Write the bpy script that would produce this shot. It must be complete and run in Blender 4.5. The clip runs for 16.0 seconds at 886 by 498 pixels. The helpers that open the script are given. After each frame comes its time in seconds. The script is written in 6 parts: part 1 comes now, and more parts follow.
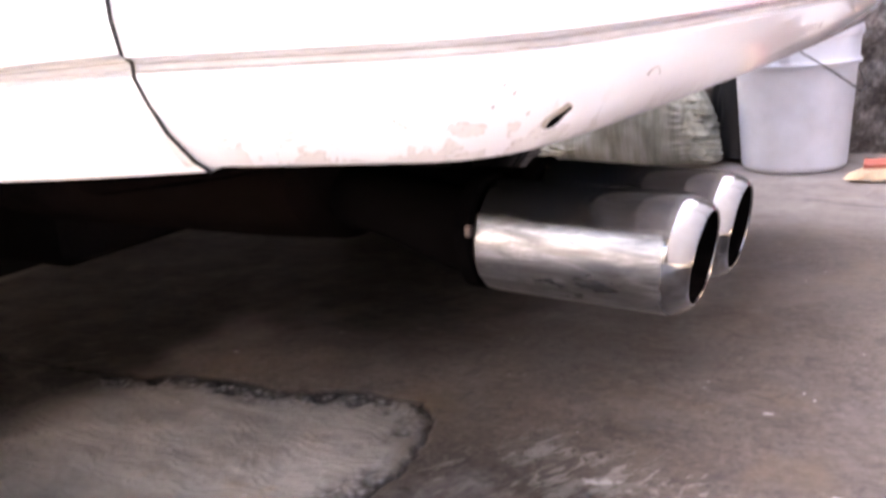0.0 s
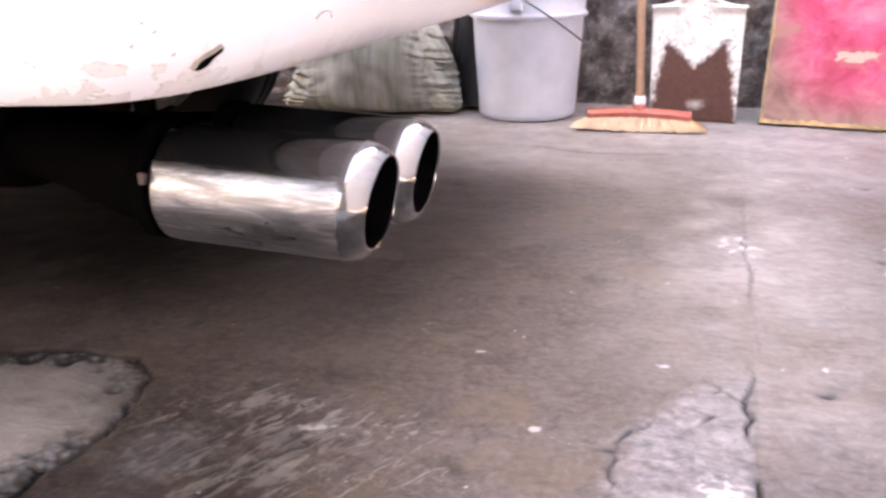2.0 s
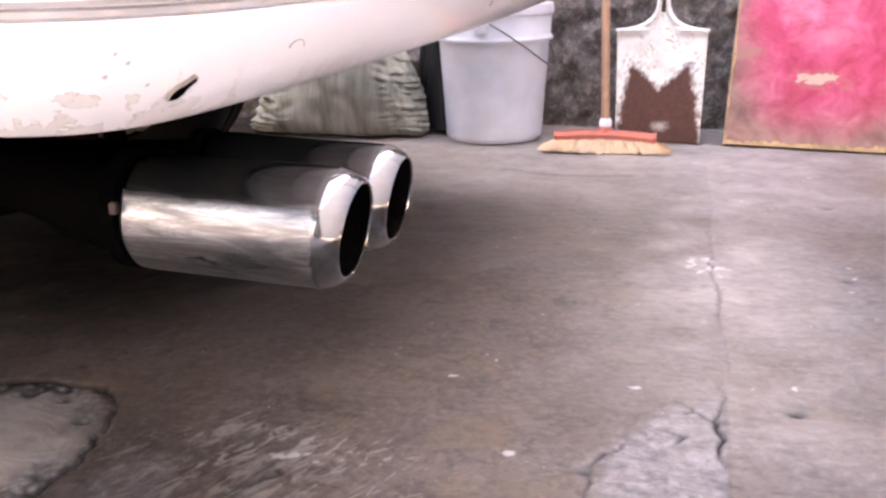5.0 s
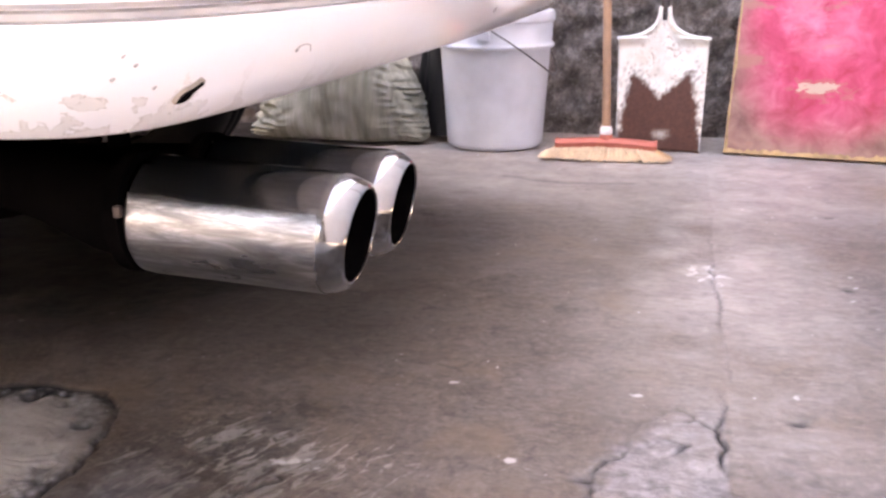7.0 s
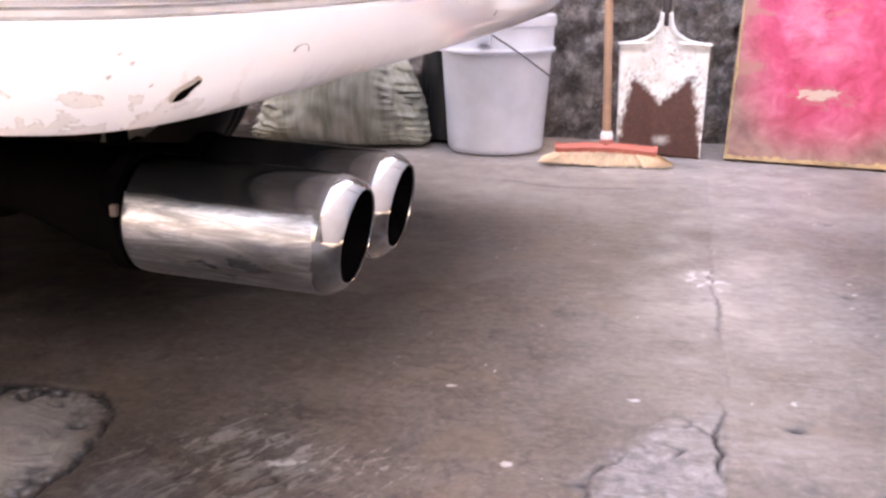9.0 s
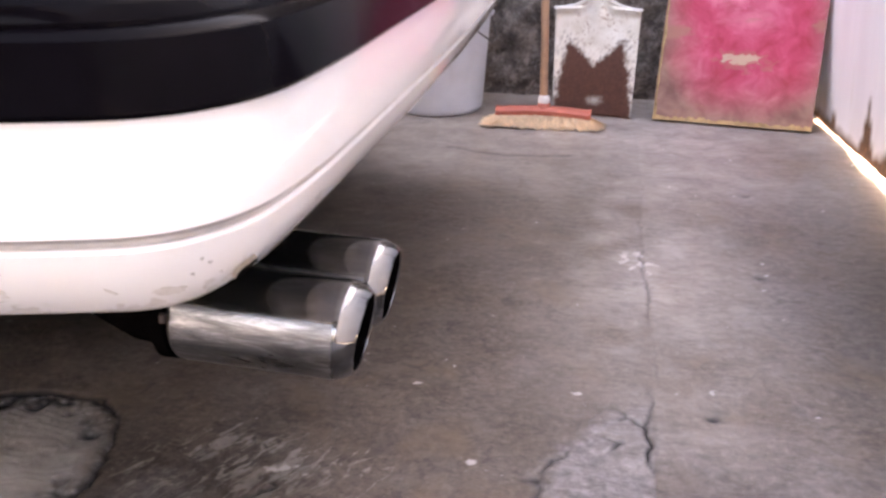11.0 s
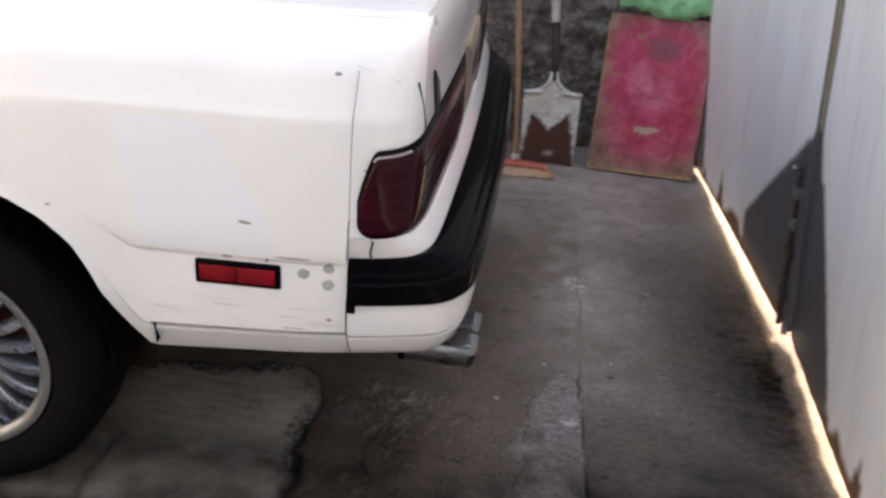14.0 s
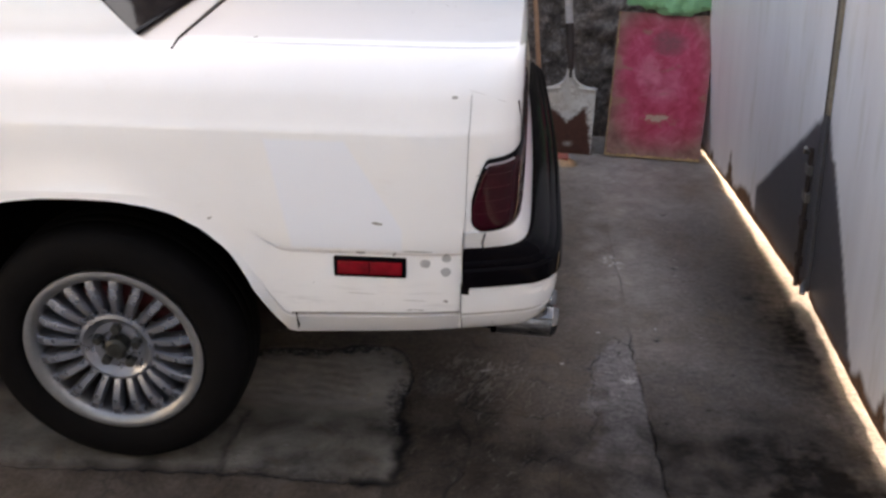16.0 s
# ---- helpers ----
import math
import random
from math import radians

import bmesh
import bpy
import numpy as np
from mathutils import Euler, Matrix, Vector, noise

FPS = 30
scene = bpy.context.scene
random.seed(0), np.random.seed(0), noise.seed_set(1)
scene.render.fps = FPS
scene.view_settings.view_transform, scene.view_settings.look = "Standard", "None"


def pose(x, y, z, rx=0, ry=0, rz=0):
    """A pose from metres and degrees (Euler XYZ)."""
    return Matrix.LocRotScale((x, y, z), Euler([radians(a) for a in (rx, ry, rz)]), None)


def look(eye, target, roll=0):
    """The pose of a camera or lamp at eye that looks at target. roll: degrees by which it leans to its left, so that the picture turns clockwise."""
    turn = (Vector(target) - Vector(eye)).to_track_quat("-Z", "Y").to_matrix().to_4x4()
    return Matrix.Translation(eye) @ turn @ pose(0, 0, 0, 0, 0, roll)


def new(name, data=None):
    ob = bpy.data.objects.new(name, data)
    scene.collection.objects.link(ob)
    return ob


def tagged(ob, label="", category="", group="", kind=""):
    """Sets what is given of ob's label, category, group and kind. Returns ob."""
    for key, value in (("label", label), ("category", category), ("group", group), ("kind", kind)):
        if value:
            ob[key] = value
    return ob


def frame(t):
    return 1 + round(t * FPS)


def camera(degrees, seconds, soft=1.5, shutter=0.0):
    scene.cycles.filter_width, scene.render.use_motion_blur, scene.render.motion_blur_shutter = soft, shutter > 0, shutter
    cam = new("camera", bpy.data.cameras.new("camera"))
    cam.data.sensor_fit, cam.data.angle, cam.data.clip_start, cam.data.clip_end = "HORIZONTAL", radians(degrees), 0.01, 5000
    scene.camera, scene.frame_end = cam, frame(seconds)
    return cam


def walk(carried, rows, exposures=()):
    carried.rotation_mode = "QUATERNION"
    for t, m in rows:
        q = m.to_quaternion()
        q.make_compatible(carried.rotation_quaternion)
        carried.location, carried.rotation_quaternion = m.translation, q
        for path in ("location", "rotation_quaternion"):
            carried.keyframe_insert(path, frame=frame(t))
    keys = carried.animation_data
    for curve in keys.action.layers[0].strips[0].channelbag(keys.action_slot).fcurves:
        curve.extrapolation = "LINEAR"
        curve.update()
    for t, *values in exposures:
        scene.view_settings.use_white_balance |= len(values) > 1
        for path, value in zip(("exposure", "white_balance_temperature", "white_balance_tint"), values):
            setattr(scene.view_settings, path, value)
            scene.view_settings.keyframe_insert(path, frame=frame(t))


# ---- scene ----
cam = camera(49.9, 16.0, soft=2.6, shutter=0.5)
PATH = [
    (0, (0.646, 0.376, 0.473), (-0.337, 2.044, -0.028), -3.9),
    (0.5, (0.644, 0.387, 0.461), (-0.338, 2.02, -0.146), -4.0),
    (1, (0.657, 0.396, 0.462), (-0.233, 2.076, -0.158), -3.8),
    (1.5, (0.684, 0.398, 0.47), (-0.012, 2.166, -0.154), -1.4),
    (2, (0.693, 0.403, 0.469), (0.168, 2.228, -0.158), -0.8),
    (2.5, (0.693, 0.403, 0.471), (0.218, 2.241, -0.158), -1.5),
    (3, (0.693, 0.401, 0.475), (0.236, 2.248, -0.141), -0.9),
    (3.5, (0.689, 0.402, 0.472), (0.215, 2.244, -0.146), -1.2),
    (4, (0.689, 0.402, 0.472), (0.216, 2.251, -0.127), -1.1),
    (6.5, (0.685, 0.403, 0.472), (0.238, 2.266, -0.105), -0.5),
    (7, (0.684, 0.403, 0.471), (0.225, 2.264, -0.1), -0.4),
    (7.5, (0.685, 0.405, 0.469), (0.223, 2.264, -0.106), -0.5),
    (8, (0.688, 0.405, 0.469), (0.231, 2.265, -0.109), -0.4),
    (8.5, (0.686, 0.405, 0.469), (0.23, 2.268, -0.098), -0.2),
    (9, (0.686, 0.404, 0.469), (0.226, 2.267, -0.093), 0.1),
    (9.2, (0.686, 0.404, 0.469), (0.226, 2.267, -0.091), 0.2),
    (11.3, (0.647, 0.261, 0.677), (0.354, 2.087, -0.082), 0.7),
    (11.5, (0.637, 0.179, 0.7), (0.31, 2.023, -0.003), 0.6),
    (12, (0.712, 0.039, 0.792), (0.207, 1.877, 0.188), 4.5),
    (12.2, (0.758, -0.034, 0.82), (0.305, 1.825, 0.237), 2.1),
    (12.5, (0.758, -0.136, 0.875), (0.447, 1.717, 0.191), -0.2),
    (12.8, (0.665, -0.279, 0.95), (0.413, 1.568, 0.224), 1.6),
    (13, (0.632, -0.391, 1.077), (0.503, 1.45, 0.305), 3.6),
    (13.2, (0.613, -0.471, 1.17), (0.592, 1.367, 0.382), 5.8),
    (13.5, (0.614, -0.572, 1.242), (0.376, 1.214, 0.374), 2.2),
    (13.7, (0.607, -0.617, 1.296), (0.364, 1.132, 0.357), 1.4),
    (14, (0.561, -0.73, 1.347), (0.406, 1.065, 0.477), 3.4),
    (14.5, (0.406, -0.905, 1.408), (0.394, 0.853, 0.455), 3.0),
    (15, (0.353, -1.001, 1.46), (0.344, 0.765, 0.52), 2.3),
    (15.5, (0.348, -1.035, 1.486), (0.28, 0.761, 0.609), 0.9),
    (16, (0.334, -1.051, 1.489), (0.231, 0.737, 0.598), 0.8),
]
EXPOSURE = [
    (0.0, 5.03, 9300, 27), (0.5, 5.33, 9300, 27), (1.5, 5.42, 9400, 27), (2.3, 4.87, 9650, 28), (3.5, 4.90, 9650, 28), (7.0, 4.87, 9700, 28), (9.2, 4.87, 9700, 28), (11.3, 4.07, 9600, 25), (12.0, 3.46, 9550, 22),
    (13.0, 3.25, 9500, 16), (13.5, 3.10, 9450, 14), (14.0, 2.82, 9400, 14), (14.5, 2.74, 9300, 15), (15.0, 2.74, 9300, 15), (15.5, 2.65, 9300, 15), (16.0, 2.53, 9300, 15),
]
walk(cam, [(t, look(eye, aim, roll)) for t, eye, aim, roll in PATH], EXPOSURE)

# ---- light ----
world = bpy.data.worlds.new("overcast_sky")
scene.world = world
world.use_nodes = True
wn = world.node_tree.nodes
sky = wn.new("ShaderNodeTexSky")
sky.sky_type = "NISHITA"
sky.sun_disc = False
sky.sun_elevation = radians(28)
sky.sun_rotation = radians(70)
sky.air_density, sky.dust_density = 1.0, 4.0
wn["Background"].inputs["Strength"].default_value = 0.15
world.node_tree.links.new(sky.outputs["Color"], wn["Background"].inputs["Color"])

sun_data = bpy.data.lights.new("sun", "SUN")
sun_data.energy, sun_data.angle, sun_data.color = 5.0, radians(0.6), (1.0, 0.985, 0.965)
sun = new("sun", sun_data)
sun.matrix_world = look((5.0, 1.8, 2.85), (0, 0, 0))


# ---- materials ----
def nodes_of(name, rough=0.5, metal=0.0):
    m = bpy.data.materials.new(name)
    m.use_nodes = True
    nt = m.node_tree
    b = nt.nodes["Principled BSDF"]
    b.inputs["Roughness"].default_value = rough
    b.inputs["Metallic"].default_value = metal
    return m, nt, b


def add(nt, kind, **kw):
    n = nt.nodes.new(kind)
    for k, v in kw.items():
        n.inputs[k].default_value = v
    return n


def coords(nt, space="Object", scale=(1, 1, 1)):
    tc = nt.nodes.new("ShaderNodeTexCoord")
    mp = nt.nodes.new("ShaderNodeMapping")
    mp.inputs["Scale"].default_value = scale
    nt.links.new(tc.outputs[space], mp.inputs["Vector"])
    return mp.outputs["Vector"]


def noise_of(nt, vec, scale, detail=6.0, rough=0.6, distort=0.0):
    n = nt.nodes.new("ShaderNodeTexNoise")
    n.inputs["Scale"].default_value = scale
    n.inputs["Detail"].default_value = detail
    n.inputs["Roughness"].default_value = rough
    n.inputs["Distortion"].default_value = distort
    nt.links.new(vec, n.inputs["Vector"])
    return n.outputs["Fac"]


def ramp(nt, fac, stops):
    r = nt.nodes.new("ShaderNodeValToRGB")
    els = r.color_ramp.elements
    while len(els) < len(stops):
        els.new(0.5)
    for e, (p, c) in zip(els, stops):
        e.position = p
        e.color = (*c, 1) if len(c) == 3 else c
    nt.links.new(fac, r.inputs["Fac"])
    return r.outputs["Color"]


def step(nt, fac, lo, hi):
    n = nt.nodes.new("ShaderNodeMapRange")
    n.inputs["From Min"].default_value, n.inputs["From Max"].default_value = lo, hi
    nt.links.new(fac, n.inputs["Value"])
    return n.outputs["Result"]


def mix(nt, fac, a, b, mode="MIX"):
    n = nt.nodes.new("ShaderNodeMix")
    n.data_type, n.blend_type = "RGBA", mode
    for sock, v in ((n.inputs["Factor"], fac), (n.inputs["A"], a), (n.inputs["B"], b)):
        if isinstance(v, (int, float)):
            sock.default_value = v
        elif isinstance(v, tuple):
            sock.default_value = (*v, 1)
        else:
            nt.links.new(v, sock)
    return n.outputs["Result"]


def calc(nt, op, a, b=0.5):
    n = nt.nodes.new("ShaderNodeMath")
    n.operation = op
    for sock, v in zip(n.inputs, (a, b)):
        if isinstance(v, (int, float)):
            sock.default_value = v
        else:
            nt.links.new(v, sock)
    return n.outputs["Value"]


def attribute(nt, name):
    n = nt.nodes.new("ShaderNodeAttribute")
    n.attribute_name = name
    return n.outputs["Fac"]


def relief(nt, b, height, strength=0.3, distance=0.002):
    n = nt.nodes.new("ShaderNodeBump")
    n.inputs["Strength"].default_value, n.inputs["Distance"].default_value = strength, distance
    nt.links.new(height, n.inputs["Height"])
    nt.links.new(n.outputs["Normal"], b.inputs["Normal"])


def plain(name, colour, rough=0.5, metal=0.0, vary=0.25, scale=30.0, bump=0.15, coat=0.0, spec=0.5):
    """A surface with grain at two scales."""
    m, nt, b = nodes_of(name, rough, metal)
    b.inputs["Specular IOR Level"].default_value = spec
    vec = coords(nt)
    big, fine = noise_of(nt, vec, scale * 0.2, 4), noise_of(nt, vec, scale, 8)
    dark = tuple(c * (1 - vary) for c in colour)
    light = tuple(min(1, c * (1 + vary * 0.6)) for c in colour)
    f = mix(nt, 0.45, big, fine)
    nt.links.new(ramp(nt, f, [(0.35, dark), (0.65, light)]), b.inputs["Base Color"])
    nt.links.new(step(nt, fine, -1.5, 2.5) if rough < 0 else calc(nt, "ADD", calc(nt, "MULTIPLY", calc(nt, "SUBTRACT", fine, 0.5), 0.3 * rough), rough), b.inputs["Roughness"])
    if coat:
        b.inputs["Coat Weight"].default_value, b.inputs["Coat Roughness"].default_value = coat, 0.06
    if bump:
        relief(nt, b, fine, bump)
    return m


def concrete_material():
    m, nt, b = nodes_of("worn_concrete", 0.85)
    b.inputs["Specular IOR Level"].default_value = 0.5
    vec = coords(nt)
    big = noise_of(nt, vec, 1.6, 6, 0.62, 0.7)
    mid = noise_of(nt, coords(nt, scale=(1.0, 1.35, 1.0)), 5.5, 9, 0.66, 0.9)
    blot = noise_of(nt, vec, 15.0, 7, 0.62, 0.5)
    fine = noise_of(nt, vec, 75.0, 8, 0.68)
    grit = noise_of(nt, vec, 260.0, 3, 0.7)
    smear = noise_of(nt, coords(nt, scale=(0.9, 1.8, 1.0)), 7.0, 9, 0.68, 1.1)
    small = noise_of(nt, coords(nt, scale=(1.0, 1.8, 1.0)), 36.0, 7, 0.7, 0.6)
    c = ramp(nt, mid, [(0.36, (0.175, 0.150, 0.132)), (0.49, (0.245, 0.218, 0.198)), (0.62, (0.315, 0.290, 0.272))])
    c = mix(nt, calc(nt, "MULTIPLY", step(nt, big, 0.45, 0.60), 0.65), c, (0.262, 0.222, 0.178))
    c = mix(nt, calc(nt, "MULTIPLY", step(nt, noise_of(nt, vec, 2.7, 6, 0.6, 0.8), 0.52, 0.63), 0.5), c, (0.285, 0.270, 0.275))
    c = mix(nt, calc(nt, "MULTIPLY", step(nt, smear, 0.49, 0.36), 0.30), c, (0.120, 0.100, 0.088))
    c = mix(nt, calc(nt, "MULTIPLY", step(nt, smear, 0.56, 0.68), 0.30), c, (0.400, 0.370, 0.345))
    c = mix(nt, calc(nt, "MULTIPLY", step(nt, small, 0.47, 0.34), 0.45), c, (0.110, 0.095, 0.087))
    c = mix(nt, calc(nt, "MULTIPLY", step(nt, small, 0.57, 0.68), 0.45), c, (0.430, 0.400, 0.378))
    tiny = noise_of(nt, coords(nt, scale=(1.0, 1.5, 1.0)), 130.0, 5, 0.7)
    c = mix(nt, calc(nt, "MULTIPLY", step(nt, tiny, 0.53, 0.64), 0.5), c, (0.46, 0.43, 0.41))
    c = mix(nt, calc(nt, "MULTIPLY", step(nt, tiny, 0.45, 0.34), 0.6), c, (0.09, 0.078, 0.07))
    c = mix(nt, calc(nt, "MULTIPLY", step(nt, fine, 0.53, 0.64), 0.6), c, (0.44, 0.41, 0.39))
    c = mix(nt, calc(nt, "MULTIPLY", step(nt, fine, 0.47, 0.36), 0.65), c, (0.105, 0.09, 0.082))
    c = mix(nt, calc(nt, "MULTIPLY", step(nt, noise_of(nt, coords(nt, scale=(1.0, 1.4, 1.0)), 11.0, 6, 0.6, 0.6), 0.55, 0.66), 0.5), c, (0.42, 0.39, 0.38))
    c = mix(nt, calc(nt, "MULTIPLY", step(nt, noise_of(nt, vec, 6.3, 5, 0.6, 0.5), 0.54, 0.66), 0.5), c, (0.36, 0.285, 0.20))
    c = mix(nt, calc(nt, "MULTIPLY", step(nt, noise_of(nt, vec, 24.0, 4, 0.55, 0.8), 0.59, 0.67), 0.5), c, (0.09, 0.08, 0.078))
    c = mix(nt, 1.0, c, (0.53, 0.456, 0.412), "MULTIPLY")
    scrape = noise_of(nt, coords(nt, scale=(2.0, 8.0, 1)), 4.0, 7, 0.75, 1.6)
    c = mix(nt, calc(nt, "MULTIPLY", step(nt, scrape, 0.63, 0.70), 0.40), c, (0.42, 0.385, 0.355))
    c = mix(nt, calc(nt, "MULTIPLY", attribute(nt, "patch"), 0.75), c, ramp(nt, mix(nt, 0.5, small, fine), [(0.38, (0.12, 0.106, 0.109)), (0.5, (0.27, 0.246, 0.250)), (0.62, (0.46, 0.42, 0.425))]))
    c = mix(nt, calc(nt, "MULTIPLY", attribute(nt, "slab"), 0.70), c, ramp(nt, mid, [(0.34, (0.23, 0.208, 0.18)), (0.48, (0.37, 0.342, 0.305)), (0.64, (0.52, 0.485, 0.44))]))
    c = mix(nt, calc(nt, "MULTIPLY", attribute(nt, "slab"), calc(nt, "MULTIPLY", step(nt, blot, 0.58, 0.70), 0.5)), c, (0.36, 0.25, 0.13))
    c = mix(nt, calc(nt, "MULTIPLY", attribute(nt, "pale_floor"), 0.72), c, ramp(nt, mix(nt, 0.5, blot, small), [(0.36, (0.26, 0.222, 0.198)), (0.5, (0.42, 0.366, 0.332)), (0.64, (0.56, 0.498, 0.456))]))
    # pale peeling skin of the old screed, torn in one direction
    tc = nt.nodes.new("ShaderNodeTexCoord")
    turn = nt.nodes.new("ShaderNodeMapping")
    turn.inputs["Rotation"].default_value = (0, 0, radians(-62))
    nt.links.new(tc.outputs["Object"], turn.inputs["Vector"])
    mp = nt.nodes.new("ShaderNodeMapping")
    mp.inputs["Scale"].default_value = (2.6, 8.0, 1.0)
    nt.links.new(turn.outputs["Vector"], mp.inputs["Vector"])
    torn = noise_of(nt, mp.outputs["Vector"], 9.0, 9, 0.72, 0.8)
    torn = step(nt, calc(nt, "ADD", torn, calc(nt, "MULTIPLY", attribute(nt, "peel"), 0.20)), 0.655, 0.73)
    c = mix(nt, calc(nt, "MULTIPLY", torn, 0.62), c, ramp(nt, blot, [(0.4, (0.34, 0.32, 0.30)), (0.6, (0.56, 0.52, 0.48))]))
    c = mix(nt, calc(nt, "MULTIPLY", step(nt, calc(nt, "MULTIPLY", attribute(nt, "chalk"), calc(nt, "ADD", calc(nt, "MULTIPLY", small, 1.6), 0.1)), 0.22, 0.42), 0.85), c, (0.66, 0.62, 0.61))
    # damp stains, and shade painted in under the car, darken the colour
    c = mix(nt, step(nt, calc(nt, "MULTIPLY", attribute(nt, "stain_and_shade"), calc(nt, "ADD", calc(nt, "MULTIPLY", blot, 0.55), calc(nt, "ADD", calc(nt, "MULTIPLY", small, 0.45), 0.45))), 0.0, 0.95), c, (0.012, 0.0094, 0.0080))
    nt.links.new(calc(nt, "SUBTRACT", 0.66, calc(nt, "MULTIPLY", attribute(nt, "stain_and_shade"), 0.64)), b.inputs["Specular IOR Level"])
    # broken edge of the slab: loose aggregate
    g = nt.nodes.new("ShaderNodeTexVoronoi")
    g.inputs["Scale"].default_value = 95.0
    nt.links.new(vec, g.inputs["Vector"])
    gravel = ramp(nt, g.outputs["Distance"], [(0.12, (0.33, 0.325, 0.34)), (0.40, (0.15, 0.148, 0.158)), (0.62, (0.018, 0.016, 0.017))])
    c = mix(nt, calc(nt, "MULTIPLY", attribute(nt, "crumble"), 0.9), c, gravel)
    # hairline crazing
    warp = mix(nt, 0.10, coords(nt), nt.nodes.new("ShaderNodeTexNoise").outputs["Color"])
    v = nt.nodes.new("ShaderNodeTexVoronoi")
    v.feature = "DISTANCE_TO_EDGE"
    v.inputs["Scale"].default_value = 6.5
    nt.links.new(warp, v.inputs["Vector"])
    hair = calc(nt, "MULTIPLY", step(nt, v.outputs["Distance"], 0.016, 0.004), step(nt, attribute(nt, "craze"), 0.35, 0.75))
    c = mix(nt, calc(nt, "MULTIPLY", hair, 0.55), c, (0.016, 0.013, 0.013))
    c = mix(nt, step(nt, attribute(nt, "crack"), 0.0, 0.75), c, (0.010, 0.0085, 0.0085))
    nt.links.new(c, b.inputs["Base Color"])
    nt.links.new(calc(nt, "ADD", calc(nt, "MULTIPLY", mid, 0.35), 0.36), b.inputs["Roughness"])
    w = nt.nodes.new("ShaderNodeTexWave")
    w.bands_direction = "Y"
    w.inputs["Scale"].default_value, w.inputs["Distortion"].default_value = 20.0, 16.0
    w.inputs["Detail"].default_value, w.inputs["Detail Scale"].default_value = 3.0, 0.8
    nt.links.new(coords(nt), w.inputs["Vector"])
    brushed = calc(nt, "MULTIPLY", calc(nt, "MULTIPLY", w.outputs["Fac"], attribute(nt, "slab")), 0.28)
    h = calc(nt, "ADD", brushed, calc(nt, "ADD", calc(nt, "MULTIPLY", blot, 1.6), calc(nt, "ADD", fine, calc(nt, "MULTIPLY", grit, 0.3))))
    h = calc(nt, "SUBTRACT", h, calc(nt, "MULTIPLY", calc(nt, "MULTIPLY", g.outputs["Distance"], attribute(nt, "crumble")), 4.0))
    relief(nt, b, h, 0.55, 0.0030)
    return m


def stucco_material():
    m, nt, b = nodes_of("dark_rough_stucco", 0.95)
    vec = coords(nt)
    big, mid, fine = noise_of(nt, vec, 2.0, 5), noise_of(nt, vec, 19.0, 12, 0.80, 0.0), noise_of(nt, vec, 120.0, 6, 0.7)
    c = ramp(nt, mid, [(0.38, (0.078, 0.061, 0.054)), (0.50, (0.182, 0.150, 0.136)), (0.62, (0.37, 0.316, 0.29))])
    c = mix(nt, 0.5, c, ramp(nt, big, [(0.3, (0.6, 0.56, 0.54)), (0.7, (1, 1, 1))]), "MULTIPLY")
    c = mix(nt, calc(nt, "MULTIPLY", step(nt, fine, 0.56, 0.68), 0.5), c, (0.46, 0.43, 0.42))
    pebble = noise_of(nt, vec, 48.0, 6, 0.7)
    c = mix(nt, calc(nt, "MULTIPLY", step(nt, pebble, 0.53, 0.62), 0.5), c, (0.42, 0.375, 0.36))
    c = mix(nt, calc(nt, "MULTIPLY", step(nt, pebble, 0.46, 0.37), 0.5), c, (0.05, 0.041, 0.038))
    nt.links.new(c, b.inputs["Base Color"])
    relief(nt, b, calc(nt, "ADD", calc(nt, "MULTIPLY", mid, 3.0), fine), 0.9, 0.006)
    return m


